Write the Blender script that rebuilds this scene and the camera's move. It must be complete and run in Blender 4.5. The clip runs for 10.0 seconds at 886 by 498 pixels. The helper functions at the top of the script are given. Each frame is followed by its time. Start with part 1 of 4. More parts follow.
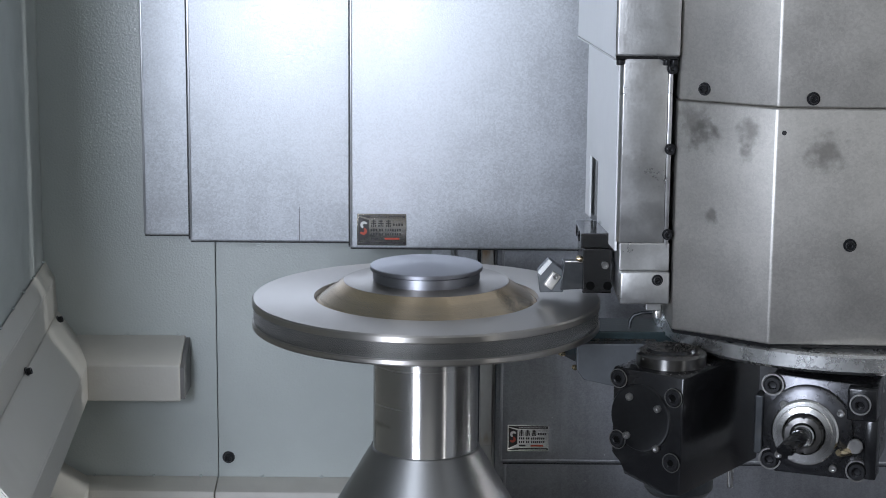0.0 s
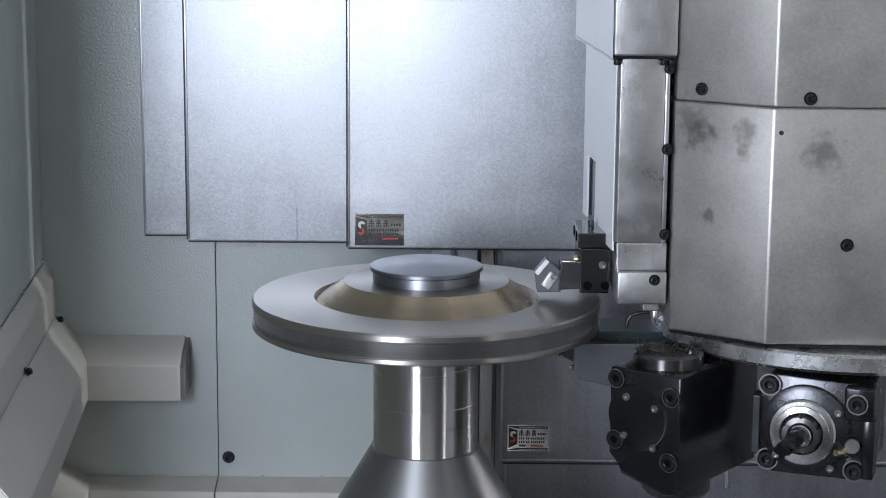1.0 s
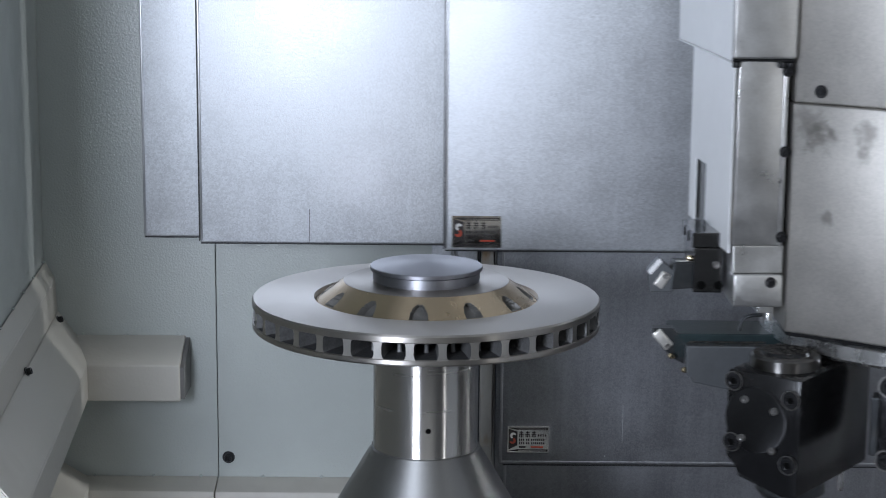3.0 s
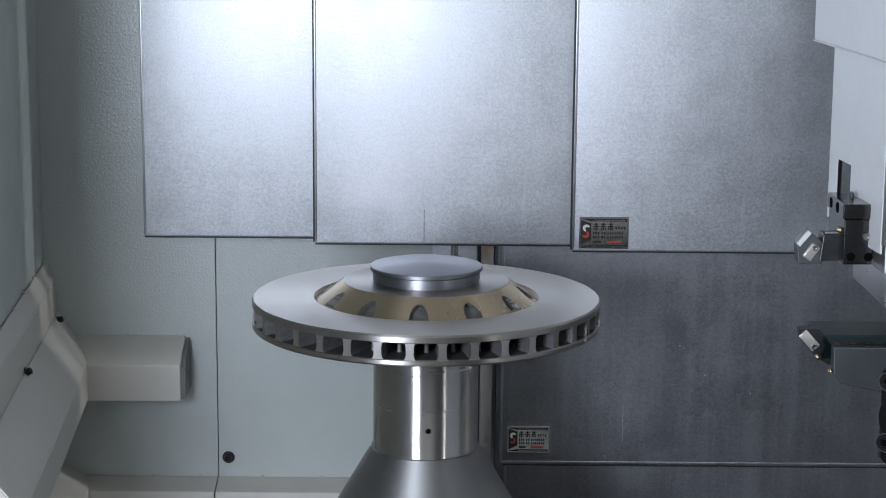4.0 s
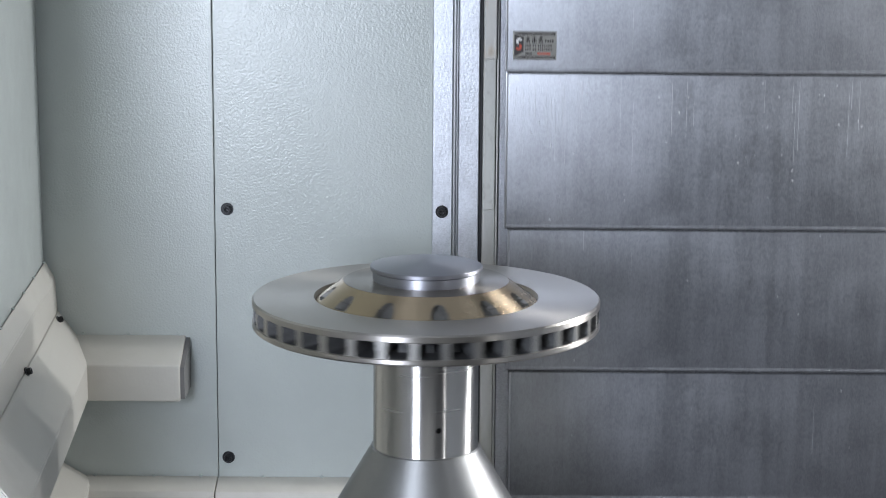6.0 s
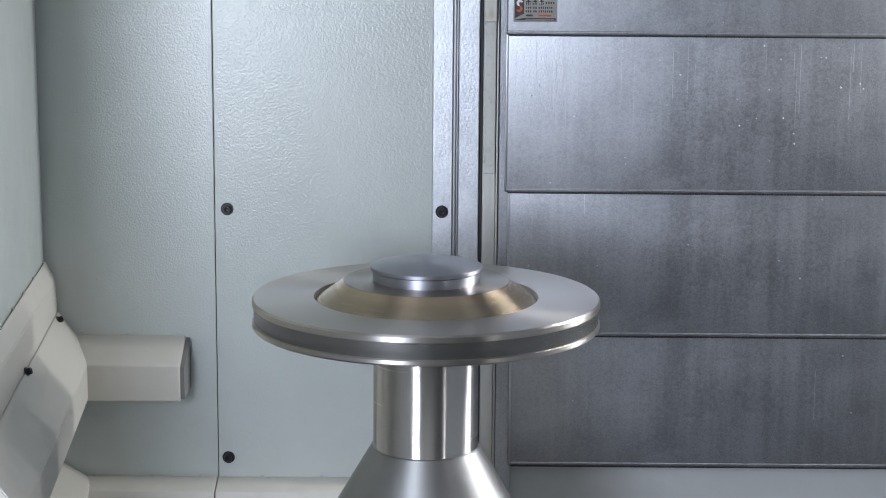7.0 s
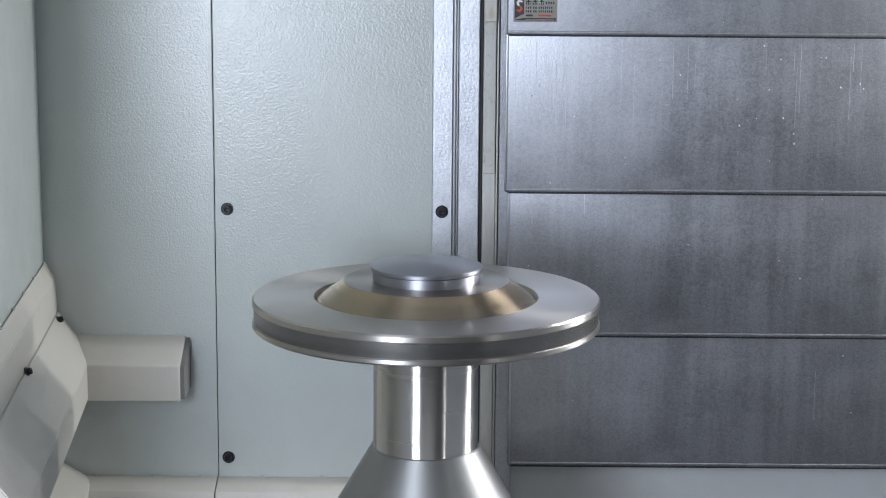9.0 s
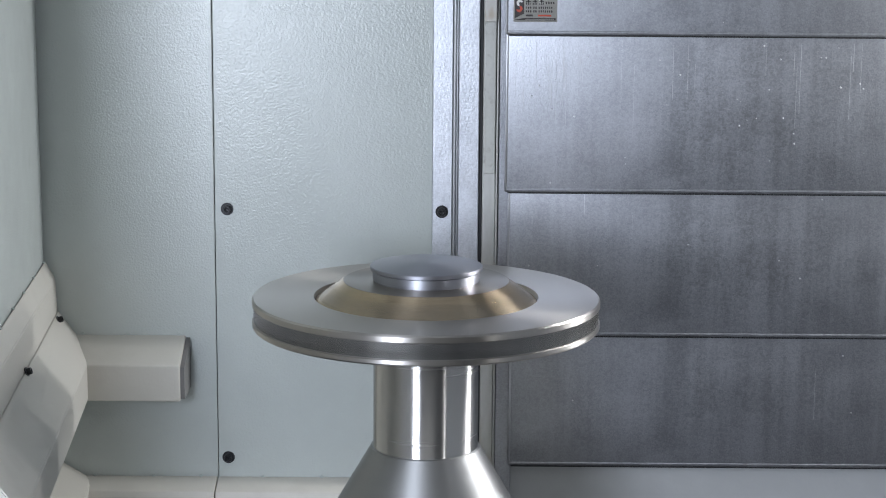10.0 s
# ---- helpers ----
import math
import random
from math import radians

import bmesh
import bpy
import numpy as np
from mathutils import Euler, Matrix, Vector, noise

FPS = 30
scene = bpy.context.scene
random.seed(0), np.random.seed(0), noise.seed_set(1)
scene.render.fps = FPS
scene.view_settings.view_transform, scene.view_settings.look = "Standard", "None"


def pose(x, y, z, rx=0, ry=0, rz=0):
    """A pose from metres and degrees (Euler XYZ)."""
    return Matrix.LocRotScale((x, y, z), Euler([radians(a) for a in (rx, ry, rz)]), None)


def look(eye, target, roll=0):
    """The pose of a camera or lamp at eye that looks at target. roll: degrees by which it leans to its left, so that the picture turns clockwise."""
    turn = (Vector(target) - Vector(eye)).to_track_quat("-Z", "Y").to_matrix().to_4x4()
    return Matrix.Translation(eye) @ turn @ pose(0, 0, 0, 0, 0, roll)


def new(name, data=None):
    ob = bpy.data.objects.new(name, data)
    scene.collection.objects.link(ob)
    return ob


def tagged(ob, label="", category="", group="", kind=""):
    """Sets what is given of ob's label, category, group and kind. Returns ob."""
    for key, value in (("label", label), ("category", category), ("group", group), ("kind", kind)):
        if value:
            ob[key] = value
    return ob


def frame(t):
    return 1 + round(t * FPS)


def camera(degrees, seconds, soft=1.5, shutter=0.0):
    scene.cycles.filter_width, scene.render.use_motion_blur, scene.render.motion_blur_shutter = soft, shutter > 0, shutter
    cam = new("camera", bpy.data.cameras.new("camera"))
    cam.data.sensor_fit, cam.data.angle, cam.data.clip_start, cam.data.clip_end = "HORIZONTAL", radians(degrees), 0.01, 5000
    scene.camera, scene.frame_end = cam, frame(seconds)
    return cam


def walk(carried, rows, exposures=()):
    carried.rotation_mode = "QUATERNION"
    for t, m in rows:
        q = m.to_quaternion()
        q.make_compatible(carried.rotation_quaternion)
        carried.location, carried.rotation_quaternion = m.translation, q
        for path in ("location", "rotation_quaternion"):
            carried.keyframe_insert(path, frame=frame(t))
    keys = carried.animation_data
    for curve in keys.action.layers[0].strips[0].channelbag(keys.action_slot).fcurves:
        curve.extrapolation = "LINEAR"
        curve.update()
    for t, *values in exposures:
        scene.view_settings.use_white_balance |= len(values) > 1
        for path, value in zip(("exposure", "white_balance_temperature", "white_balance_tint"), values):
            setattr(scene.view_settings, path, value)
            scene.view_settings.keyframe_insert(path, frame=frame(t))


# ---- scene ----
# A vertical lathe's work space: a spinning brake disc on a mandrel, a turret head that backs off and rises.
cam = camera(26.73, 10.0, soft=1.0, shutter=0.4)
EYE = pose(0.0161, -1.79, 1.394, 90 - 10.9, 0, 0) @ pose(0, 0, 0, 0, 0, 0.45)
walk(cam, [(0, EYE), (10, EYE)], exposures=[(0, 0.0), (4.3, 0.0), (5.1, 0.10), (5.8, 0.10), (6.8, 0.0), (10, 0.0)])

# ---------------------------------------------------------------- light
world = bpy.data.worlds.new("hall")
scene.world = world
world.use_nodes = True
world.node_tree.nodes["Background"].inputs[0].default_value = (0.75, 0.86, 1.0, 1)
world.node_tree.nodes["Background"].inputs[1].default_value = 0.09


def area(name, eye, target, sx, sy, power, color=(1, 1, 1)):
    d = bpy.data.lights.new(name, "AREA")
    d.shape, d.size, d.size_y, d.energy, d.color = "RECTANGLE", sx, sy, power, color
    ob = new(name, d)
    ob.matrix_world = look(eye, target)
    return ob


area("panel_light", (-0.49, -1.40, 1.23), (0.0, 0.1, 1.08), 0.30, 0.50, 14.5, (0.865, 0.95, 1.12))
area("tube_light", (0.82, -0.935, 1.20), (0.0, 0.0, 1.0), 0.035, 0.9, 0.7, (0.95, 0.97, 1.0))
area("side_tube_light", (0.915, 0.266, 1.16), (0.0, 0.05, 1.05), 0.05, 0.56, 15.0, (0.95, 0.97, 1.0))
area("hall_light", (0.3, -3.0, 2.9), (0.3, -4.0, 1.0), 1.6, 0.3, 30, (0.95, 0.98, 1.0))

# ---------------------------------------------------------------- materials


def mat(name, base, rough=0.5, metal=0.0, vary=0.1, scale=8.0, grain=0.0, grain_scale=300.0, rough_vary=0.1,
        stretch=(1, 1, 1), dirt=None, dirt_amount=0.0, dirt_scale=12.0, island=0.0, specular=0.5, coords="Object", coat=0.0, turned=0.0, smudges=(), streak=0.0, speckle=0.0):
    """A node material: base colour varied at two scales, patches of dirt, varied gloss and a fine relief."""
    m = bpy.data.materials.new(name)
    m.use_nodes = True
    n, l = m.node_tree.nodes, m.node_tree.links
    b = n["Principled BSDF"]
    b.inputs["Metallic"].default_value = metal
    b.inputs["Specular IOR Level"].default_value = specular
    b.inputs["Coat Weight"].default_value = coat
    if turned:
        # lathe-turned: the gloss spreads across the fine circular grooves
        tg = n.new("ShaderNodeTangent")
        tg.direction_type, tg.axis = "RADIAL", "Z"
        l.new(tg.outputs[0], b.inputs["Tangent"])
        b.inputs["Anisotropic"].default_value, b.inputs["Anisotropic Rotation"].default_value = turned, 0.25
    tc, mp = n.new("ShaderNodeTexCoord"), n.new("ShaderNodeMapping")
    mp.inputs["Scale"].default_value = stretch
    l.new(tc.outputs[coords], mp.inputs["Vector"])

    def noise_node(s, detail=4.0):
        t = n.new("ShaderNodeTexNoise")
        t.inputs["Scale"].default_value, t.inputs["Detail"].default_value = s, detail
        l.new(mp.outputs[0], t.inputs["Vector"])
        return t.outputs["Fac"]

    def math_node(op, a, c):
        t = n.new("ShaderNodeMath")
        t.operation = op
        for k, v in enumerate((a, c)):
            if isinstance(v, (int, float)):
                t.inputs[k].default_value = v
            else:
                l.new(v, t.inputs[k])
        return t.outputs[0]

    coarse, fine = noise_node(scale), noise_node(scale * 9, 3.0)
    both = math_node("ADD", math_node("MULTIPLY", coarse, 0.65), math_node("MULTIPLY", fine, 0.35))
    if streak:
        # runs of old coolant: noise drawn out along the upright
        sm, st = n.new("ShaderNodeMapping"), n.new("ShaderNodeTexNoise")
        sm.inputs["Scale"].default_value = (110, 110, 3.0)
        st.inputs["Scale"].default_value, st.inputs["Detail"].default_value = 1.0, 4.0
        l.new(tc.outputs["Object"], sm.inputs["Vector"])
        l.new(sm.outputs[0], st.inputs["Vector"])
        both = math_node("ADD", both, math_node("MULTIPLY", math_node("SUBTRACT", st.outputs["Fac"], 0.5), streak))
    if speckle:
        # zinc spangle: small flakes, each with its own gloss
        sp = n.new("ShaderNodeTexVoronoi")
        sp.inputs["Scale"].default_value = 620
        l.new(mp.outputs[0], sp.inputs["Vector"])
        sep = n.new("ShaderNodeSeparateColor")
        l.new(sp.outputs["Color"], sep.inputs[0])
        both = math_node("ADD", both, math_node("MULTIPLY", math_node("SUBTRACT", sep.outputs[0], 0.5), speckle))
    ramp = n.new("ShaderNodeMapRange")
    ramp.inputs[1].default_value, ramp.inputs[2].default_value = 0.3, 0.7
    ramp.inputs[3].default_value, ramp.inputs[4].default_value = 1 - vary, 1 + vary
    l.new(both, ramp.inputs[0])
    mul = n.new("ShaderNodeMix")
    mul.data_type, mul.blend_type = "RGBA", "MULTIPLY"
    mul.inputs[0].default_value = 1.0
    mul.inputs[6].default_value = (*base, 1)
    l.new(ramp.outputs[0], mul.inputs[7])
    out = mul.outputs[2]
    if dirt:
        spots = n.new("ShaderNodeMapRange")
        spots.inputs[1].default_value, spots.inputs[2].default_value = 0.62 - 0.2 * dirt_amount, 0.78 - 0.2 * dirt_amount
        l.new(noise_node(dirt_scale, 6.0), spots.inputs[0])
        mix = n.new("ShaderNodeMix")
        mix.data_type = "RGBA"
        l.new(math_node("MULTIPLY", spots.outputs[0], min(1.0, dirt_amount)), mix.inputs[0])
        l.new(out, mix.inputs[6])
        mix.inputs[7].default_value = (*dirt, 1)
        out = mix.outputs[2]
    for x, y, z, r in smudges:
        # an oily smear with a ragged rim about one point of the thing
        far = n.new("ShaderNodeVectorMath")
        far.operation = "DISTANCE"
        l.new(tc.outputs["Object"], far.inputs[0])
        far.inputs[1].default_value = (x, y, z)
        ragged = math_node("ADD", far.outputs["Value"], math_node("MULTIPLY", math_node("SUBTRACT", noise_node(90, 5.0), 0.5), r * 2.2))
        rim = n.new("ShaderNodeMapRange")
        rim.inputs[1].default_value, rim.inputs[2].default_value = r, r * 0.25
        rim.inputs[3].default_value, rim.inputs[4].default_value = 0.0, 0.5
        l.new(ragged, rim.inputs[0])
        mix = n.new("ShaderNodeMix")
        mix.data_type = "RGBA"
        l.new(rim.outputs[0], mix.inputs[0])
        l.new(out, mix.inputs[6])
        mix.inputs[7].default_value = (0.09, 0.085, 0.075, 1)
        out = mix.outputs[2]
    l.new(out, b.inputs["Base Color"])
    rr = n.new("ShaderNodeMapRange")
    rr.inputs[1].default_value, rr.inputs[2].default_value = 0.3, 0.7
    rr.inputs[3].default_value, rr.inputs[4].default_value = rough * (1 - rough_vary), min(1, rough * (1 + rough_vary))
    l.new(both, rr.inputs[0])
    l.new(rr.outputs[0], b.inputs["Roughness"])
    if grain:
        bump = n.new("ShaderNodeBump")
        bump.inputs["Strength"].default_value = grain
        bump.inputs["Distance"].default_value = 0.001
        l.new(noise_node(grain_scale, 2.0), bump.inputs["Height"])
        l.new(bump.outputs[0], b.inputs["Normal"])
    return m


PAINT = mat("orange_peel_paint", (0.51, 0.545, 0.525), 0.24, 0, 0.05, 3, 0.42, 430, 0.1, specular=0.7)
PAINT_WARM = mat("cream_paint", (0.58, 0.555, 0.50), 0.42, 0, 0.05, 3, 0.25, 240, 0.2, dirt=(0.4, 0.37, 0.32), dirt_amount=0.2, dirt_scale=14)
PAINT_GREY = mat("grey_paint", (0.55, 0.56, 0.56), 0.45, 0, 0.06, 4, 0.25, 220)
GALV = mat("brushed_cover_steel", (0.64, 0.66, 0.69), 0.50, 0.85, 0.13, 22, 0.13, 620, 0.10, dirt=(0.46, 0.47, 0.50), dirt_amount=0.16, dirt_scale=5, speckle=0.36, streak=0.12)
GALV_DARK = mat("worn_slide_steel", (0.375, 0.385, 0.41), 0.42, 1.0, 0.15, 20, 0.20, 480, 0.12, speckle=0.26, streak=0.40)
EDGE = mat("cut_sheet_edge", (0.50, 0.51, 0.53), 0.35, 1.0, 0.1, 30)
SHOE = mat("pale_pitted_plastic", (0.55, 0.55, 0.52), 0.45, 0.1, 0.1, 30, 0.2, 200, dirt=(0.12, 0.09, 0.06), dirt_amount=0.35, dirt_scale=120)
WIPER = mat("black_wiper_rubber", (0.02, 0.02, 0.022), 0.6, 0, 0.2, 40)
SEAL = mat("dark_grey_seal", (0.16, 0.155, 0.15), 0.6, 0, 0.1, 12, 0.2, 200)
STRIP = mat("zinc_strip", (0.58, 0.60, 0.64), 0.40, 0.85, 0.12, 40, 0.25, 300, speckle=0.25)
CHANNEL = mat("oily_channel_steel", (0.52, 0.52, 0.50), 0.42, 0.6, 0.15, 20, 0.2, 120, dirt=(0.30, 0.24, 0.16), dirt_amount=0.35, dirt_scale=22, stretch=(1, 1, 0.3))
RUSTY = mat("rust_stained_guide", (0.50, 0.49, 0.46), 0.5, 0.4, 0.15, 20, 0.2, 150, dirt=(0.30, 0.17, 0.05), dirt_amount=0.75, dirt_scale=45, stretch=(1, 1, 0.4))
TURNED = mat("turned_steel", (0.57, 0.555, 0.54), 0.27, 1.0, 0.02, 10, 0.0, 900, 0.03, stretch=(0.2, 0.2, 4.0), turned=1.0)
# base tinted warm: a beige floor reflection is put into the steel's colour
GROUND = mat("ground_disc_face", (0.46, 0.435, 0.405), 0.34, 1.0, 0.05, 12, 0.0, 700, 0.12, turned=0.85)
HAT = mat("bronze_turned_hat", (0.62, 0.49, 0.335), 0.25, 1.0, 0.06, 14, 0.0, 700, 0.15, turned=0.9)
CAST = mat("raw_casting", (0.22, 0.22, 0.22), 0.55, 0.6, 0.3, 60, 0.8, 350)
# darker copy of the casting: the shade inside the vents is in its colour
CAST_SHADE = mat("raw_casting_shaded", (0.09, 0.09, 0.092), 0.6, 0.5, 0.3, 60, 0.8, 350)
CAPST = mat("blued_cap_steel", (0.36, 0.365, 0.40), 0.40, 1.0, 0.08, 16, 0.0, 600, 0.12, turned=0.6)
CONE = mat("satin_cone_steel", (0.38, 0.38, 0.375), 0.52, 1.0, 0.10, 14, 0.05, 400, 0.15, turned=0.7)
HEADP = mat("worn_head_cover_steel", (0.47, 0.45, 0.42), 0.44, 0.9, 0.10, 24, 0.08, 520, 0.10, speckle=0.24, dirt=(0.24, 0.225, 0.20), dirt_amount=0.10, dirt_scale=30,
            smudges=[(-0.155, -0.176, 0.206, 0.024), (-0.146, -0.182, 0.195, 0.018), (-0.109, -0.205, 0.200, 0.014), (-0.112, -0.203, 0.180, 0.009), (-0.042, -0.222, 0.184, 0.020), (-0.138, -0.185, 0.118, 0.009)])
RAM = mat("machined_ram_steel", (0.60, 0.595, 0.585), 0.34, 0.9, 0.12, 40, 0.12, 400, 0.25, dirt=(0.30, 0.27, 0.24), dirt_amount=0.2, dirt_scale=60)
BRIGHT = mat("bright_side_plate", (0.93, 0.935, 0.94), 0.35, 0.0, 0.04, 10, 0.1, 150)
BLACK = mat("black_oxide_steel", (0.012, 0.012, 0.013), 0.20, 0.2, 0.25, 18, 0.06, 220, 0.3, dirt=(0.06, 0.055, 0.05), dirt_amount=0.2, dirt_scale=30)
BLOCKST = mat("polished_block_steel", (0.11, 0.11, 0.115), 0.15, 1.0, 0.2, 30, 0.04, 250, 0.3)
PLATE = mat("scratched_turret_plate", (0.80, 0.80, 0.79), 0.28, 0.95, 0.10, 30, 0.08, 300, 0.3, dirt=(0.30, 0.28, 0.26), dirt_amount=0.08, dirt_scale=40)
TOOLST = mat("tool_shank_steel", (0.075, 0.08, 0.085), 0.36, 0.8, 0.2, 22, 0.1, 250, 0.25, dirt=(0.16, 0.15, 0.13), dirt_amount=0.25, dirt_scale=40)
TEAL = mat("oiled_green_black_bar", (0.035, 0.055, 0.06), 0.35, 0.5, 0.25, 25, 0.15, 200)
GREYBAR = mat("grey_tool_body", (0.16, 0.17, 0.18), 0.42, 0.6, 0.12, 18, 0.12, 260)
CHROME = mat("polished_chuck_steel", (0.72, 0.72, 0.71), 0.13, 1.0, 0.05, 20, 0.0, 100, 0.2)
CHUCK = mat("turned_chuck_steel", (0.70, 0.69, 0.67), 0.20, 1.0, 0.08, 30, 0.0, 100, 0.25)
SCREWM = mat("black_screw", (0.022, 0.022, 0.024), 0.34, 0.5, 0.2, 60)
STEELB = mat("oiled_steel_body", (0.075, 0.075, 0.08), 0.26, 0.9, 0.2, 22, 0.08, 250, 0.3, dirt=(0.05, 0.05, 0.05), dirt_amount=0.4, dirt_scale=30)
BOSS = mat("oily_turned_boss", (0.15, 0.145, 0.14), 0.34, 1.0, 0.15, 20, 0, 100, 0.2, turned=0.9)
BLACKT = mat("turned_black_cover", (0.05, 0.05, 0.052), 0.34, 0.9, 0.15, 30, 0, 100, 0.2, turned=0.9)
VOID = mat("empty_bore", (0.004, 0.004, 0.004), 0.9, 0, 0.1, 60, specular=0.05)
POCKET = mat("blasted_pocket", (0.22, 0.215, 0.205), 0.55, 0.7, 0.3, 80, 0.9, 500)
HAT_TOP = mat("hat_top_steel", (0.30, 0.275, 0.25), 0.34, 1.0, 0.06, 14, 0, 700, 0.15, turned=0.9)
VANE_FACE = mat("turned_vane_end", (0.46, 0.445, 0.42), 0.34, 1.0, 0.1, 40)
DRIED = mat("dried_coolant", (0.52, 0.53, 0.55), 0.5, 0.2, 0.1, 40)
SCREWL = mat("steel_screw", (0.38, 0.37, 0.36), 0.3, 1.0, 0.15, 60)
CARBIDE = mat("carbide_insert", (0.66, 0.64, 0.60), 0.34, 0.6, 0.1, 60)
BRASS = mat("brass_nozzle", (0.72, 0.60, 0.40), 0.25, 1.0, 0.1, 60)
CHIPS = mat("iron_chips", (0.14, 0.13, 0.12), 0.35, 0.8, 0.8, 200)
LBL_BLACK = mat("label_black", (0.03, 0.025, 0.025), 0.35, 0, 0.1, 60)
LBL_ALU = mat("label_aluminium", (0.80, 0.79, 0.77), 0.13, 1.0, 0.03, 60)
LBL_WHITE = mat("label_white", (0.75, 0.74, 0.72), 0.35, 0, 0.05, 60)
LBL_RED = mat("label_red", (0.50, 0.07, 0.035), 0.35, 0, 0.05, 60)
HALL = mat("hall_wall", (0.55, 0.56, 0.57), 0.8, 0, 0.1, 1)
FLOORM = mat("coolant_pan_steel", (0.07, 0.07, 0.075), 0.5, 0.3, 0.1, 6, 0.2, 100)

# ---------------------------------------------------------------- mesh helpers


def part(name, bm, material, parent=None, label="", smooth=False):
    """Links a bmesh as one mesh object, under a thing or a part."""
    me = bpy.data.meshes.new(name)
    bmesh.ops.recalc_face_normals(bm, faces=bm.faces)
    bm.to_mesh(me)
    bm.free()
    for mm in (material if isinstance(material, (list, tuple)) else [material]):
        me.materials.append(mm)
    if smooth:
        me.shade_smooth()
        me.set_sharp_from_angle(angle=radians(32))
    ob = new(name, me)
    ob.parent = parent
    if label:
        tagged(ob, label)
    return ob


def shared(name, me, m, parent, label=""):
    ob = new(name, me)
    ob.parent = parent
    ob.matrix_basis = m
    if label:
        tagged(ob, label)
    return ob


def thing(name, label, category, group="", kind="", at=(0, 0, 0)):
    ob = new(name)
    ob.location = at
    ob.empty_display_size = 0.05
    return tagged(ob, label, category, group, kind)


def box(x0, x1, y0, y1, z0, z1, bevel=0.0015, seg=2, bm=None, m=None):
    own = bm or bmesh.new()
    r = bmesh.ops.create_cube(own, size=1.0)
    verts = r["verts"]
    bmesh.ops.scale(own, vec=(abs(x1 - x0), abs(y1 - y0), abs(z1 - z0)), verts=verts)
    bmesh.ops.translate(own, vec=((x0 + x1) / 2, (y0 + y1) / 2, (z0 + z1) / 2), verts=verts)
    if bevel:
        edges = list({e for v in verts for e in v.link_edges})
        r2 = bmesh.ops.bevel(own, geom=edges, offset=bevel, segments=seg, affect="EDGES", profile=0.5)
        verts = list({v for f in r2["faces"] for v in f.verts} | {v for v in verts if v.is_valid})
    if m is not None:
        bmesh.ops.transform(own, matrix=m, verts=verts)
    return own


def prism(points, axis, a0, a1, bevel=0.0, seg=2, m=None):
    """A polygon in the two other axes, drawn out along the axis from a0 to a1."""
    own = bmesh.new()

    def at(p, a):
        return {"x": (a, p[0], p[1]), "y": (p[0], a, p[1]), "z": (p[0], p[1], a)}[axis]

    lo = [own.verts.new(at(p, a0)) for p in points]
    hi = [own.verts.new(at(p, a1)) for p in points]
    own.faces.new(lo)
    own.faces.new(hi)
    for i in range(len(points)):
        j = (i + 1) % len(points)
        own.faces.new((lo[i], lo[j], hi[j], hi[i]))
    if bevel:
        bmesh.ops.bevel(own, geom=list(own.edges), offset=bevel, segments=seg, affect="EDGES", profile=0.5)
    if m is not None:
        bmesh.ops.transform(own, matrix=m, verts=own.verts)
    return own


def lathe(profile, n=96, closed=False, bm=None, m=None):
    """A profile of (r, z) turned about z. A radius of 0 closes the end."""
    own = bm or bmesh.new()
    rings, made = [], []
    for r, z in profile:
        if r < 1e-6:
            v = own.verts.new((0, 0, z))
            rings.append([v] * n)
            made.append(v)
        else:
            ring = [own.verts.new((r * math.cos(2 * math.pi * k / n), r * math.sin(2 * math.pi * k / n), z)) for k in range(n)]
            rings.append(ring)
            made += ring
    pairs = list(zip(rings, rings[1:])) + ([(rings[-1], rings[0])] if closed else [])
    for a, b in pairs:
        for k in range(n):
            j = (k + 1) % n
            f = []
            for v in (a[k], a[j], b[j], b[k]):
                if v not in f:
                    f.append(v)
            if len(f) > 2:
                own.faces.new(f)
    if m is not None:
        bmesh.ops.transform(own, matrix=m, verts=made)
    return own


def tube(points, r, n=12, m=None):
    """A round bar bent along the points."""
    own = bmesh.new()
    pts = [Vector(p) for p in points]
    rings = []
    for i, p in enumerate(pts):
        d = (pts[min(i + 1, len(pts) - 1)] - pts[max(i - 1, 0)]).normalized()
        q = d.to_track_quat("Z", "Y").to_matrix()
        rings.append([own.verts.new(p + q @ Vector((r * math.cos(2 * math.pi * k / n), r * math.sin(2 * math.pi * k / n), 0))) for k in range(n)])
    for a, b in zip(rings, rings[1:]):
        for k in range(n):
            own.faces.new((a[k], a[(k + 1) % n], b[(k + 1) % n], b[k]))
    own.faces.new(rings[0])
    own.faces.new(rings[-1])
    if m is not None:
        bmesh.ops.transform(own, matrix=m, verts=own.verts)
    return own


def facing(x, y, z, az=0, el=0):
    """A pose whose +z points to the front (-y), turned by az degrees to the right and el upwards."""
    return pose(x, y, z) @ pose(0, 0, 0, 0, 0, az) @ pose(0, 0, 0, 90 - el, 0, 0)


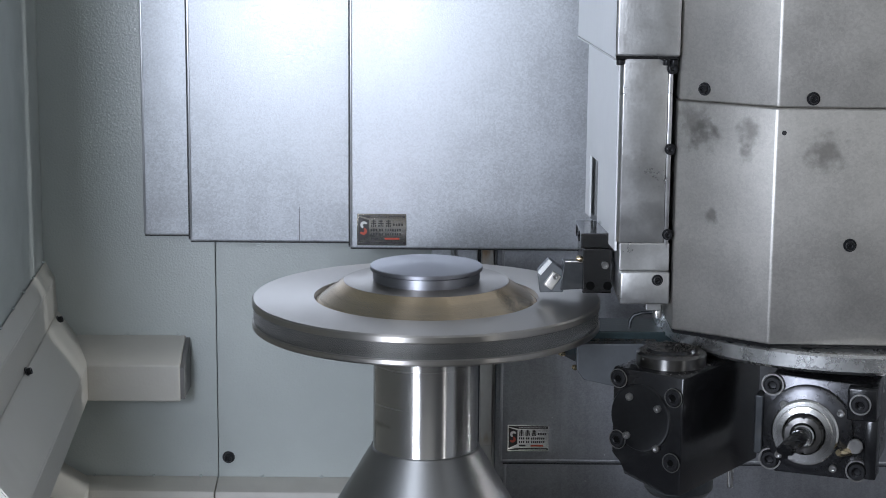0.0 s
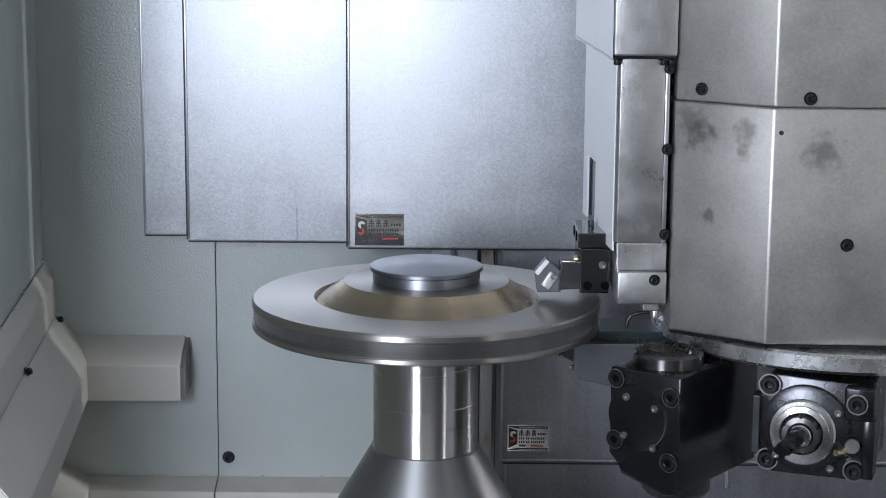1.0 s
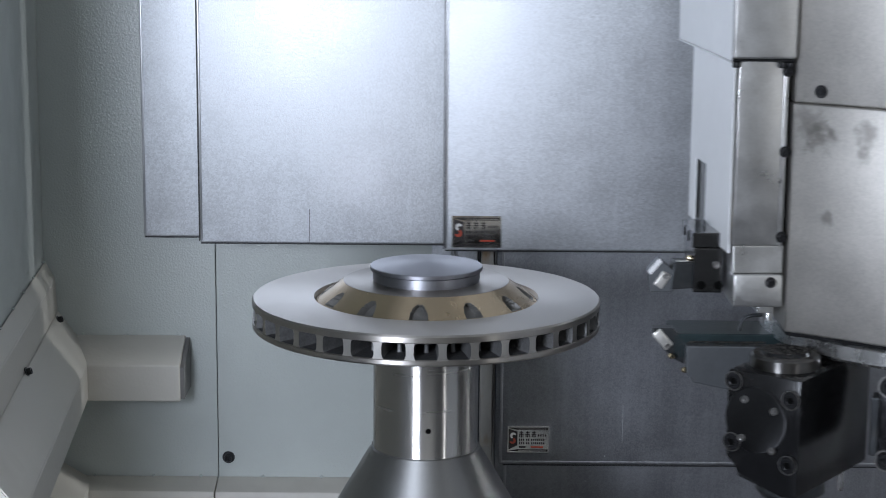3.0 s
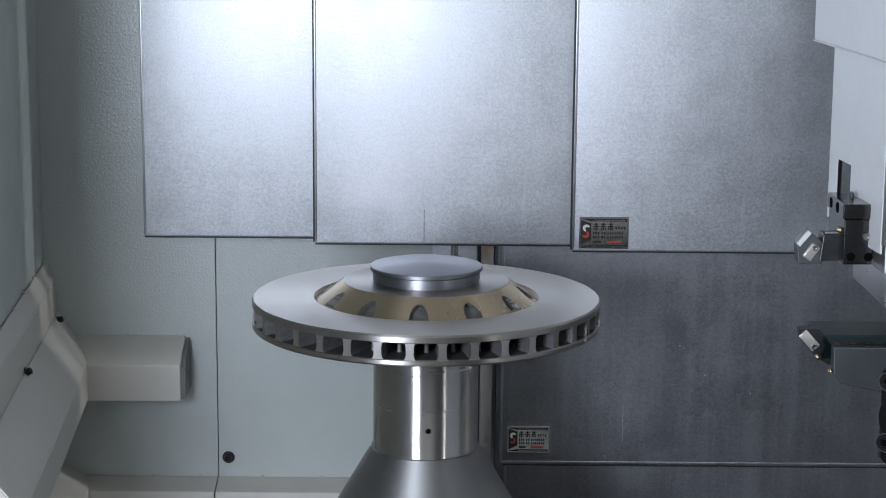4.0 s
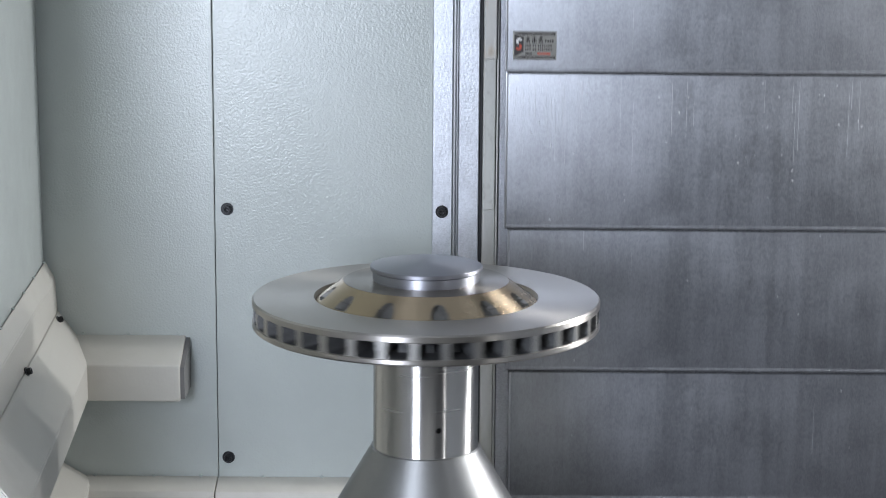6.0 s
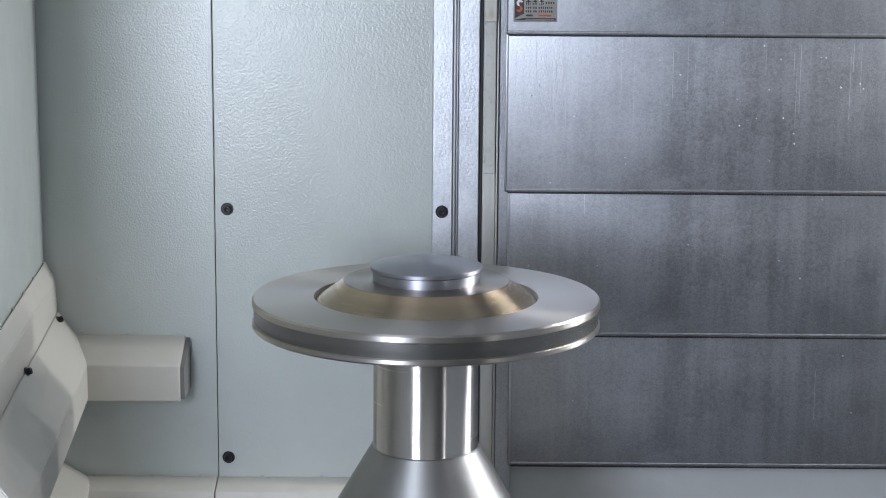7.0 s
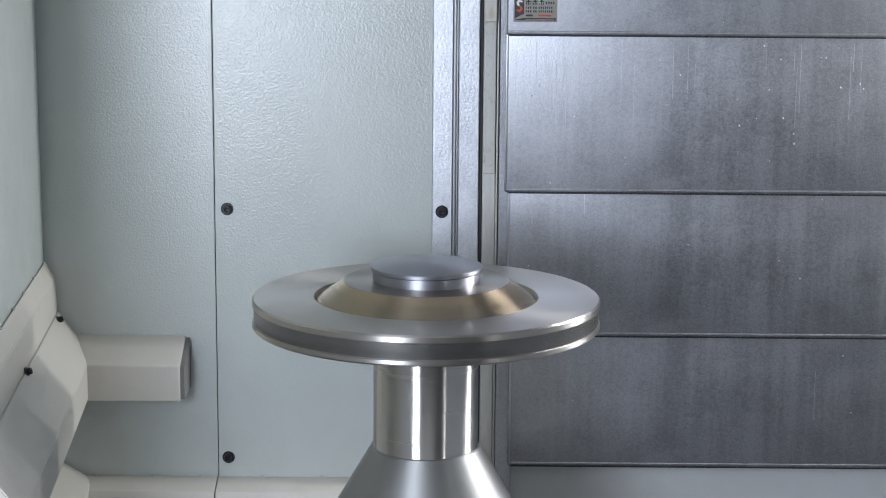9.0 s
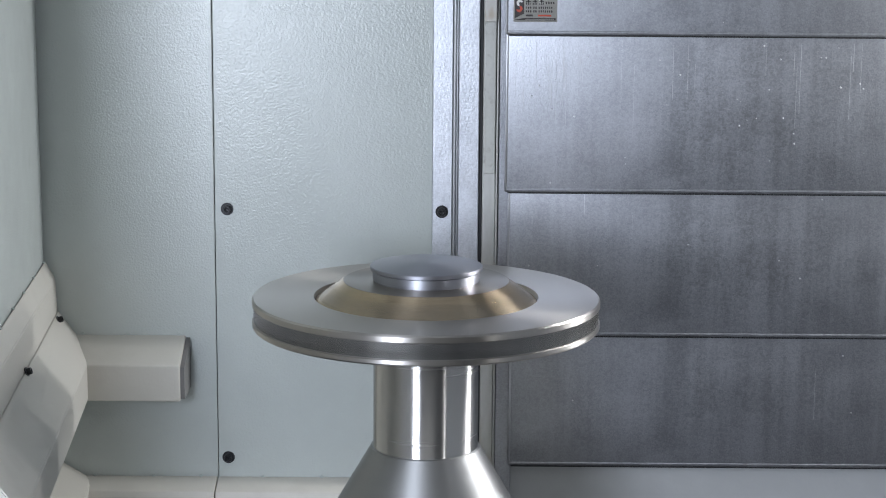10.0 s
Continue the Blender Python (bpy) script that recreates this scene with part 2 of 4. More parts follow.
def screw_mesh(r, h, material, washer=True):
    """A socket-head screw on its washer, head along +z."""
    bm = bmesh.new()
    if washer:
        lathe([(0, 0), (r * 1.45, 0), (r * 1.5, h * 0.05), (r * 1.45, h * 0.16), (0, h * 0.16)], 28, bm=bm)
    lathe([(0, 0), (r * 0.98, 0), (r, h * 0.85), (r * 0.9, h), (r * 0.56, h)], 24, bm=bm)
    lathe([(r * 0.56, h), (r * 0.5, h * 0.97), (r * 0.48, h * 0.4), (0, h * 0.35)], 6, bm=bm)
    bmesh.ops.recalc_face_normals(bm, faces=bm.faces)
    me = bpy.data.meshes.new("bolt")
    bm.to_mesh(me)
    bm.free()
    me.materials.append(material)
    me.shade_smooth()
    me.set_sharp_from_angle(angle=radians(30))
    return me


BOLT8 = screw_mesh(0.0050, 0.0060, SCREWM)
BOLT7 = screw_mesh(0.0041, 0.0055, SCREWM)
BOLT6 = screw_mesh(0.0036, 0.0055, SCREWM)
BOLT10 = screw_mesh(0.0078, 0.0075, SCREWM, washer=False)
BOLT5L = screw_mesh(0.0036, 0.0030, SCREWL, washer=False)
BOLT4L = screw_mesh(0.0026, 0.0030, SCREWL, washer=False)

# ---------------------------------------------------------------- the enclosure


GUARD_BOLTS = [(-0.4309, 0.3239, 0.899), (-0.4037, 0.0357, 0.9123)]


def enclosure():
    tagged(part("floor", box(-0.75, 0.95, -0.75, 0.56, 0.55, 0.60, 0.004), FLOORM), "grey steel coolant pan under the work space", "floor", kind="structure")
    back = thing("wall_back", "pale green-grey painted back wall in two panels with a fine seam", "wall", kind="structure")
    part("panel", box(-0.475, -0.2517, 0.360, 0.385, 0.58, 2.0, 0.0010), PAINT, back)
    part("panel", box(-0.2509, 0.0035, 0.3595, 0.385, 0.58, 2.0, 0.0012), PAINT, back)
    part("panel", box(0.0590, 0.95, 0.362, 0.385, 0.58, 2.0, 0.0012), PAINT_GREY, back)
    for x, z in ((-0.2367, 1.0257), (-0.2392, 0.7238), (-0.2367, 1.33), (-0.2367, 1.64)):
        shared("bolt", BOLT8, facing(x, 0.3595, z), back, "black socket-head screw")
    # zinc flange and textured strip at the edge of the slide covers
    strip = thing("trim", "zinc flange and textured strip beside the slide covers", "trim", kind="structure")
    part("flange", box(0.0030, 0.0262, 0.352, 0.3595, 0.58, 2.0, 0.001), STRIP, strip)
    part("bead", box(0.0268, 0.0296, 0.349, 0.360, 0.58, 2.0, 0.001), EDGE, strip)
    part("bead", box(0.0302, 0.0326, 0.351, 0.360, 0.58, 2.0, 0.001), EDGE, strip)
    part("web", box(0.0330, 0.0568, 0.346, 0.360, 0.58, 2.0, 0.0012), STRIP, strip)
    for z in (1.0257, 1.33):
        shared("bolt", BOLT8, facing(0.0144, 0.352, z), strip, "black socket-head screw")
    chan = thing("guide_channel", "oily steel guide channel with brown residue", "channel", kind="structure")
    part("gap", box(0.0572, 0.0606, 0.350, 0.3615, 0.58, 2.0, 0.0005), WIPER, chan)
    part("web", box(0.0608, 0.0760, 0.345, 0.361, 0.58, 2.0, 0.001), CHANNEL, chan)
    part("lip", box(0.0762, 0.0785, 0.335, 0.361, 0.58, 2.0, 0.0008), CHANNEL, chan)
    part("rail", box(0.0788, 0.0985, 0.341, 0.361, 0.58, 2.0, 0.001), GALV_DARK, chan)
    # box on the back wall with a sloping top
    bx = thing("wall_duct", "pale painted sheet-metal duct box with a sloping top on the back wall", "duct box", kind="structure")
    prof = [(0.3598, 0.8741), (0.336, 0.8663), (0.300, 0.8517), (0.300, 0.8084), (0.3598, 0.8064)]
    part("casing", prism(prof, "x", -0.440, -0.2875, 0.0016), PAINT_WARM, bx)
    part("end_cap", prism([(0.3598, 0.8711), (0.338, 0.8633), (0.303, 0.8487), (0.303, 0.8114), (0.3598, 0.8114)], "x", -0.2873, -0.2825, 0), SEAL, bx)
    # bottom ledge along the back wall
    lg = thing("ledge", "cream painted chip ledge along the foot of the back wall", "ledge", kind="structure")
    prof = [(0.3592, 0.7000), (0.352, 0.6992), (0.322, 0.6925), (0.320, 0.686), (0.320, 0.60), (0.3592, 0.60)]
    part("ledge_plate", prism(prof, "x", -0.430, -0.2525, 0.001), PAINT_WARM, lg)
    part("ledge_plate", prism(prof, "x", -0.2512, 0.055, 0.001), PAINT_WARM, lg)
    # left side wall, splayed towards the back
    lw = thing("wall_left", "pale painted splayed side wall", "wall", kind="structure")
    part("side_panel", prism([(-0.4529, 0.3597), (-0.3897, -0.26), (-0.4147, -0.26), (-0.4779, 0.3597)], "z", 0.58, 2.0, 0.0012), PAINT, lw)

    # folded chip guards along the left wall, their far ends on the back wall
    def guard(name, far, y1, y0, material, slopes):
        bm = bmesh.new()
        a = [bm.verts.new((x, y1, z)) for x, z in far]
        b = [bm.verts.new((x + 0.102 * (y1 - y0), y0, z + k * (y1 - y0))) for (x, z), k in zip(far, slopes)]
        bm.faces.new(a)
        bm.faces.new(b)
        for i in range(len(a)):
            j = (i + 1) % len(a)
            bm.faces.new((a[i], a[j], b[j], b[i]))
        bmesh.ops.bevel(bm, geom=list(bm.edges), offset=0.0014, segments=2, affect="EDGES")
        return part(name, bm, material, gd)

    gd = thing("chip_guard", "cream painted folded chip guards stepped along the side wall", "chip guard", kind="structure")
    guard("upper_guard", [(-0.4519, 0.9627), (-0.4403, 0.9411), (-0.4385, 0.895), (-0.4519, 0.895)], 0.3595, -0.30, PAINT_WARM, (0.030, 0.031, 0.031, 0.031))
    guard("lower_guard", [(-0.4383, 0.9029), (-0.4003, 0.8500), (-0.4003, 0.8068), (-0.4519, 0.8068)], 0.3595, -0.30, PAINT_WARM, (0.031, 0.042, 0.044, 0.044))
    guard("foot_guard", [(-0.4440, 0.7200), (-0.4045, 0.6962), (-0.4085, 0.62), (-0.4519, 0.62)], 0.3595, -0.10, PAINT_WARM, (0.03, 0.03, 0.03, 0.03))
    for x, y, z in GUARD_BOLTS:
        shared("bolt", BOLT6, pose(x, y, z) @ pose(0, 0, 0, 0, 70, 0), gd, "black socket-head screw")
    # weld beads along the seams
    rnd = random.Random(3)
    bead = None
    for u in (0.02, 0.12, 0.21, 0.30, 0.40):
        m = pose(-0.4515 + 0.102 * u, 0.3595 - u, 0.9635 + 0.030 * u) @ pose(0, 0, 0, 0, 0, 5.8)
        if bead is None:
            bead = part("weld_bead", lathe([(0, -0.0016), (0.0018, -0.0010), (0.0022, 0), (0.0016, 0.0011), (0, 0.0015)], 10), PAINT, gd, "small painted weld bead", smooth=True)
            bead.matrix_basis = m
        else:
            shared("weld_bead", bead.data, m, gd)
    for x in (-0.4100, -0.3560, -0.2960):
        shared("weld_bead", bead.data, pose(x, 0.3590, 0.8745, 90, 0, 0), bx)
    for x in (-0.395, -0.33, -0.27, -0.20, -0.13, -0.06):
        shared("weld_bead", bead.data, pose(x + rnd.uniform(-0.01, 0.01), 0.3580, 0.7002, 90, 0, 0), lg)
    # the rest of the closing shell
    tagged(part("wall_right", box(0.93, 0.95, -0.95, 0.36, 0.58, 2.0, 0.002), PAINT_GREY), "grey painted right side wall", "wall", kind="structure")
    tagged(part("ceiling", box(-0.56, 0.95, -0.95, 0.49, 2.005, 2.03, 0.002), PAINT_GREY), "grey painted enclosure roof", "ceiling", kind="structure")
    # unseen front panel, added and kept dark so low metal mirrors less brightness
    tagged(part("apron", box(-0.56, 0.95, -0.98, -0.93, 0.0, 0.80, 0.004), FLOORM), "dark grey front apron, unseen, added to darken reflections in the metal", "apron", kind="structure")
    tagged(part("wall_left_front", box(-0.56, -0.535, -0.95, 0.10, 0.58, 2.0, 0.002), PAINT_GREY), "grey painted left side wall", "wall", kind="structure")
    hall = thing("hall", "plain grey hall around the machine", "hall", kind="structure")
    part("hall_floor", box(-3, 3, -4, 1.2, -0.1, 0.0, 0), HALL, hall)
    part("hall_wall", box(-3, 3, -4.1, -4.0, 0, 3.2, 0), HALL, hall)
    part("hall_wall", box(-3.1, -3.0, -4, 1.2, 0, 3.2, 0), HALL, hall)
    part("hall_wall", box(3.0, 3.1, -4, 1.2, 0, 3.2, 0), HALL, hall)
    part("hall_wall", box(-3, 3, 1.2, 1.3, 0, 3.2, 0), HALL, hall)


enclosure()

# ---------------------------------------------------------------- slide covers


def label_plate(parent, x, y, z, w, h):
    """A maker's label: an aluminium plate with black bands, a red and white mark, and bars for the writing."""
    pl = part("label", box(x, x + w, y - 0.0012, y, z, z + h, 0.0005, 2), LBL_ALU, parent, "satin aluminium maker's label printed black and red")
    f = y - 0.0012

    def bar(u0, u1, v0, v1, material, d=0.0002):
        return part("print", box(x + w * u0, x + w * u1, f - d, f + 0.0002, z + h * v0, z + h * v1, 0), material, pl)

    def field(points, material, d=0.0002):
        return part("print", prism([(x + w * u, z + h * v) for u, v in points], "y", f - d, f + 0.0002), material, pl)

    # black bands, wide at the mark's end, the mark's field with slanted corners
    field([(0.03, 0.95), (0.97, 0.95), (0.97, 0.86), (0.24, 0.86), (0.03, 0.93)], LBL_BLACK)
    field([(0.03, 0.05), (0.97, 0.05), (0.97, 0.13), (0.24, 0.13), (0.03, 0.07)], LBL_BLACK)
    field([(0.03, 0.90), (0.24, 0.80), (0.24, 0.28), (0.03, 0.12)], LBL_BLACK)
    for v in (0.07, 0.89):
        bar(0.27, 0.93, v, v + 0.020, LBL_ALU, 0.0004)
    # the mark: two hooked strokes, pale above and red below
    for cx, cz, a0, ink in ((0.145, 0.645, 20, LBL_WHITE), (0.125, 0.455, 200, LBL_RED)):
        bm = bmesh.new()
        ring = [(math.cos(radians(a0 + 235 * k / 14)), math.sin(radians(a0 + 235 * k / 14)), 0.020 + 0.016 * math.sin(math.pi * k / 14)) for k in range(15)]
        for (c0, s0, w0), (c1, s1, w1) in zip(ring, ring[1:]):
            q = [(c0, s0, 0.056 - w0), (c1, s1, 0.056 - w1), (c1, s1, 0.062 + w1 * 0.5), (c0, s0, 0.062 + w0 * 0.5)]
            bm.faces.new([bm.verts.new((x + w * cx + c * r * w, f - 0.0005, z + h * cz + sn * r * w)) for c, sn, r in q])
        part("mark", bm, ink, pl)
    # characters as bars, then three lines of small writing
    for u in (0.28, 0.43, 0.58):
        bar(u, u + 0.11, 0.68, 0.715, LBL_BLACK, 0.0004)
        bar(u + 0.045, u + 0.07, 0.58, 0.82, LBL_BLACK, 0.0004)
        bar(u + 0.01, u + 0.10, 0.755, 0.785, LBL_BLACK, 0.0004)
        bar(u + 0.005, u + 0.03, 0.59, 0.66, LBL_BLACK, 0.0004)
        bar(u + 0.085, u + 0.105, 0.59, 0.66, LBL_BLACK, 0.0004)
    for k in range(4):
        bar(0.73 + 0.055 * k, 0.765 + 0.055 * k, 0.62, 0.70, LBL_BLACK, 0.0004)
    for v in (0.455, 0.325):
        for u0, u1 in ((0.28, 0.40), (0.45, 0.53), (0.57, 0.92)):
            k = u0
            while k < u1 - 0.02:
                bar(k, k + 0.028, v, v + 0.075, LBL_BLACK, 0.0004)
                k += 0.048
    bar(0.28, 0.44, 0.19, 0.25, LBL_BLACK, 0.0004)
    bar(0.56, 0.86, 0.19, 0.25, LBL_RED, 0.0004)
    return pl


def sheet_cover(name, label, group, x0, x1, y, z0, z1, material, depth=0.010):
    """A folded sheet cover: a plate with rolled edges and a dark wiper along two sides."""
    t = thing(name, label, "slide cover", group, at=((x0 + x1) / 2, y, z0))
    sx, sy, sz = -(x0 + x1) / 2, -y, -z0
    sh = Matrix.Translation((sx, sy, sz))
    part("sheet", box(x0, x1, y, y + depth, z0, z1, 0.0022, 3, m=sh), material, t, smooth=True)
    if group.startswith("cross"):
        part("lower_wiper", box(x0 + 0.001, x1 - 0.001, y + 0.0012, y + depth - 0.001, z0 - 0.0013, z0 + 0.0005, 0, m=sh), WIPER, t, "thin black rubber wiper")
        part("edge_fold", box(x0 + 0.0002, x0 + 0.0030, y - 0.0007, y + 0.002, z0 + 0.003, z1, 0.0006, 2, m=sh), EDGE, t, smooth=True)
    return t, sh


def x_covers():
    a, sh = sheet_cover("slide_cover", "wide brushed steel slide cover with a maker's label", "cross slide covers", -0.0911, 0.262, 0.265, 0.9985, 1.62, GALV, 0.009)
    label_plate(a, -0.0829 + sh[0][3], 0.265 + sh[1][3], 1.0018 + sh[2][3], 0.0552, 0.0362)
    part("wiper", box(-0.0925, -0.0912, 0.2655, 0.275, 1.000, 1.62, 0, m=sh), WIPER, a)
    b, sh = sheet_cover("slide_cover", "brushed steel slide cover with a short dark slit", "cross slide covers", -0.2719, 0.17, 0.275, 1.0030, 1.62, GALV, 0.008)
    part("slit", box(-0.1486, -0.1481, 0.2747, 0.2752, 1.0052, 1.0430, 0, m=sh), WIPER, b)
    part("wiper", box(-0.2732, -0.2720, 0.2755, 0.284, 1.005, 1.62, 0, m=sh), WIPER, b)
    c, sh = sheet_cover("slide_cover", "brushed steel slide cover, the rearmost of three", "cross slide covers", -0.3225, 0.16, 0.285, 1.0078, 1.62, GALV, 0.008)
    part("end_fold", box(-0.3225, -0.3205, 0.2935, 0.315, 1.0085, 1.62, 0.0004, m=sh), GALV, c)
    return a, b, c


COVER_A, COVER_B, COVER_C = x_covers()


def z_covers():
    made, rnd = [], random.Random(11)
    spec = [("worn steel upright slide cover with a maker's label", 0.0847, 0.300, 0.7375, 0.60),
            ("worn streaked steel upright slide cover", 0.0862, 0.309, 0.7352, 0.42),
            ("worn steel upright slide cover, matt grey", 0.0905, 0.318, 0.660, 0.40),
            ("worn steel upright slide cover at the foot", 0.0950, 0.327, 0.620, 0.38)]
    for label, x0, y, z0, h in spec:
        t, sh = sheet_cover("slide_cover", label, "upright slide covers", x0, 0.93, y, z0, z0 + h, GALV_DARK, 0.006)
        part("lower_lip", box(x0 + 0.001, 0.928, y - 0.0005, y + 0.002, z0 + 0.0022, z0 + 0.0050, 0.0007, 2, m=sh), GALV_DARK, t)
        part("wiper", box(x0 + 0.003, 0.928, y + 0.0008, y + 0.005, z0 - 0.0012, z0 + 0.0004, 0, m=sh), WIPER, t)
        part("side_fold", box(x0 - 0.0008, x0 + 0.0022, y - 0.0006, y + 0.004, z0 + 0.002, z0 + h, 0.0007, 2, m=sh), EDGE, t, smooth=True)
        k = len(made)
        bm = bmesh.new()
        for _ in range((1, 28, 2, 1)[k]):
            x, w = x0 + 0.01 + 0.40 * rnd.random() ** 1.4, rnd.uniform(0.00010, 0.00032)
            top = z0 + (0.10, 0.175, 0.168, 0.15)[k] - 0.03 * rnd.random()
            ln = rnd.uniform(0.015, 0.08)
            box(x - w, x + w, y - 0.00012, y + 0.0002, max(z0 + 0.008, top - ln), top, 0, bm=bm, m=sh)
        tagged(part("drip_marking", bm, DRIED, t, "thin pale dried drip marks"), kind="stuff")
        bm = bmesh.new()
        for _ in range((10, 34, 8, 4)[k]):
            x, z, r = x0 + rnd.uniform(0.02, 0.44), z0 + rnd.uniform(0.006, 0.17), rnd.uniform(0.0005, 0.0014)
            lathe([(r, 0.0), (r * 0.85, r * 0.3), (r * 0.5, r * 0.5), (0, r * 0.58)], 8, bm=bm, m=sh @ facing(x, y + 0.0001, z))
        tagged(part("droplets", bm, DRIED, t, "small pale coolant droplets"), kind="stuff")
        if k == 1:
            part("guide_shoe", box(0.0612, 0.0752, y + 0.026, y + 0.034, z0 + 0.017, z0 + h, 0.0012, 2, m=sh), SHOE, t, "pale pitted guide shoe")
        if k == 0:
            part("guide_shoe", box(0.0612, 0.0756, y + 0.0280, y + 0.0335, z0 + 0.012, z0 + h, 0.0012, 2, m=sh), RUSTY, t, "rust-stained guide shoe")
        if not made:
            label_plate(t, 0.0926 + sh[0][3], y + sh[1][3], 0.7524 + sh[2][3], 0.0487, 0.0320)
        made.append(t)
    return made


Z_COVERS = z_covers()

# ---------------------------------------------------------------- the spinning work


def brake_disc():
    R, top, t1, t2, bot = 0.1705, 1.0028, 0.9955, 0.9800, 0.9742
    t = thing("brake_disc", "vented steel brake disc with a bronze-toned hat, spinning", "brake disc", at=(0, 0, 0.975))
    o = Matrix.Translation((0, 0, -0.975))
    part("upper_ring", lathe([(0.1095, top - 0.003), (0.1101, top), (0.1690, top), (R, top - 0.0018), (R, t1 + 0.0006), (R - 0.0008, t1), (0.108, t1)], 180, True, m=o), GROUND, t, "ground steel friction ring", smooth=True)
    part("lower_ring", lathe([(0.108, t2), (R - 0.0008, t2), (R, t2 - 0.0006), (R, bot + 0.0015), (R - 0.0012, bot), (0.108, bot)], 180, True, m=o), GROUND, t, "ground steel friction ring", smooth=True)
    # inner faces of the vents, their shade put into the darker casting colour
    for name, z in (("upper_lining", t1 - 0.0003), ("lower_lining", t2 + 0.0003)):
        part(name, lathe([(0.1120, z), (0.1685, z)], 120, m=o), CAST_SHADE, t, "raw cast inner face, vent shade in its colour", smooth=True)
    # one vane, waisted in the middle of its height and thinner inwards
    bm = bmesh.new()
    rows = []
    for r, w in ((0.1692, 0.0036), (0.166, 0.0034), (0.150, 0.0024), (0.128, 0.0018), (0.116, 0.0010)):
        row = []
        for side in (-1, 1):
            for z, k in ((t2 - 0.0005, 1.7), (t2 + 0.0012, 1.2), (t2 + 0.004, 1.0), (t1 - 0.004, 1.0), (t1 - 0.0012, 1.2), (t1 + 0.0005, 1.7)):
                row.append((side * w * k, -r, z))
        rows.append(row[:6] + row[6:][::-1])
    vs = [[bm.verts.new(p) for p in row] for row in rows]
    for a, b in zip(vs, vs[1:]):
        for i in range(12):
            j = (i + 1) % 12
            bm.faces.new((a[i], a[j], b[j], b[i]))
    bm.faces.new(vs[0]).material_index = 1
    bm.faces.new(vs[-1])
    bmesh.ops.transform(bm, matrix=o, verts=bm.verts)
    first = part("vane", bm, [CAST, VANE_FACE], t, "raw cast cooling vane", smooth=True)
    first.rotation_euler = (0, 0, radians(-4.4))
    for k in range(1, 36):
        shared("vane", first.data, pose(0, 0, 0, 0, 0, -4.4 + 10 * k), t)
    # cooling pins seen between the vanes
    pin = None
    for k in range(36):
        m = pose(0, 0, 0, 0, 0, 0.6 + 10 * k) @ pose(0, -0.140, 0)
        if pin is None:
            pin = part("pin", lathe([(0.0028, t2 - 0.975 - 0.0005), (0.0022, t2 - 0.975 + 0.003), (0.0022, t1 - 0.975 - 0.003), (0.0028, t1 - 0.975 + 0.0005)], 12), CAST, t, smooth=True)
            pin.matrix_basis = m
        else:
            shared("pin", pin.data, m, t)
    # back of the vents, in the same shade-darkened casting
    part("inner_web", lathe([(0.1085, bot + 0.001), (0.1125, t2), (0.1125, t1), (0.1085, top - 0.004)], 120, m=o), CAST_SHADE, t, smooth=True)
    # hat: a cone with twelve arched pockets
    bm = bmesh.new()
    n, rows = 480, 22
    grid = []
    for i in range(rows + 1):
        s = i / rows
        ring = []
        for k in range(n):
            a = 360 * k / n
            da = (a + 3.5 + 90 + 15) % 30 - 15
            r, z = 0.1083 + (0.0812 - 0.1083) * s, 0.9990 + 0.0195 * s
            u = da / 4.6
            inside = s < 0.16 + 0.56 * math.sqrt(max(0.0, 1 - u * u)) and abs(u) < 1 and s > 0.14
            if inside:
                r, z = r - 0.0085, z - 0.003
            ring.append((bm.verts.new((r * math.cos(radians(a)), r * math.sin(radians(a)), z)), inside))
        grid.append(ring)
    for i in range(rows):
        for k in range(n):
            j = (k + 1) % n
            q = (grid[i][k], grid[i][j], grid[i + 1][j], grid[i + 1][k])
            f = bm.faces.new([v for v, _ in q])
            f.material_index = 1 if sum(x for _, x in q) else 0
    topring = [v for v, _ in grid[-1]]
    inner = [bm.verts.new((0.0808 * math.cos(2 * math.pi * k / n), 0.0808 * math.sin(2 * math.pi * k / n), 1.0188)) for k in range(n)]
    core = [bm.verts.new((0.045 * math.cos(2 * math.pi * k / n), 0.045 * math.sin(2 * math.pi * k / n), 1.0188)) for k in range(n)]
    low = [bm.verts.new((0.1092 * math.cos(2 * math.pi * k / n), 0.1092 * math.sin(2 * math.pi * k / n), 0.9965)) for k in range(n)]
    bottom = [v for v, _ in grid[0]]
    for ra, rb, mi in ((topring, inner, 2), (inner, core, 2), (low, bottom, 0)):
        for k in range(n):
            j = (k + 1) % n
            bm.faces.new((ra[k], ra[j], rb[j], rb[k])).material_index = mi
    bmesh.ops.transform(bm, matrix=o, verts=bm.verts)
    part("hat", bm, [HAT, POCKET, HAT_TOP], t, "bronze-toned turned hat with twelve arched pockets", smooth=True)
    return t


def clamp_cap():
    t = thing("clamp_cap", "blued steel clamping cap with a domed top", "cap", at=(0, 0, 1.0188))
    prof = [(0.0, 0.0), (0.0520, 0.0), (0.0520, 0.0015), (0.0526, 0.0020), (0.0526, 0.0092), (0.0508, 0.0096), (0.0508, 0.0106), (0.0550, 0.0109), (0.0552, 0.0138), (0.0545, 0.0146)]
    prof += [(0.0545 * (1 - k / 8), 0.0146 + 0.0042 * (1 - (1 - k / 8) ** 2)) for k in range(1, 9)]
    part("cap_body", lathe(prof, 144), CAPST, t, smooth=True)
    return t


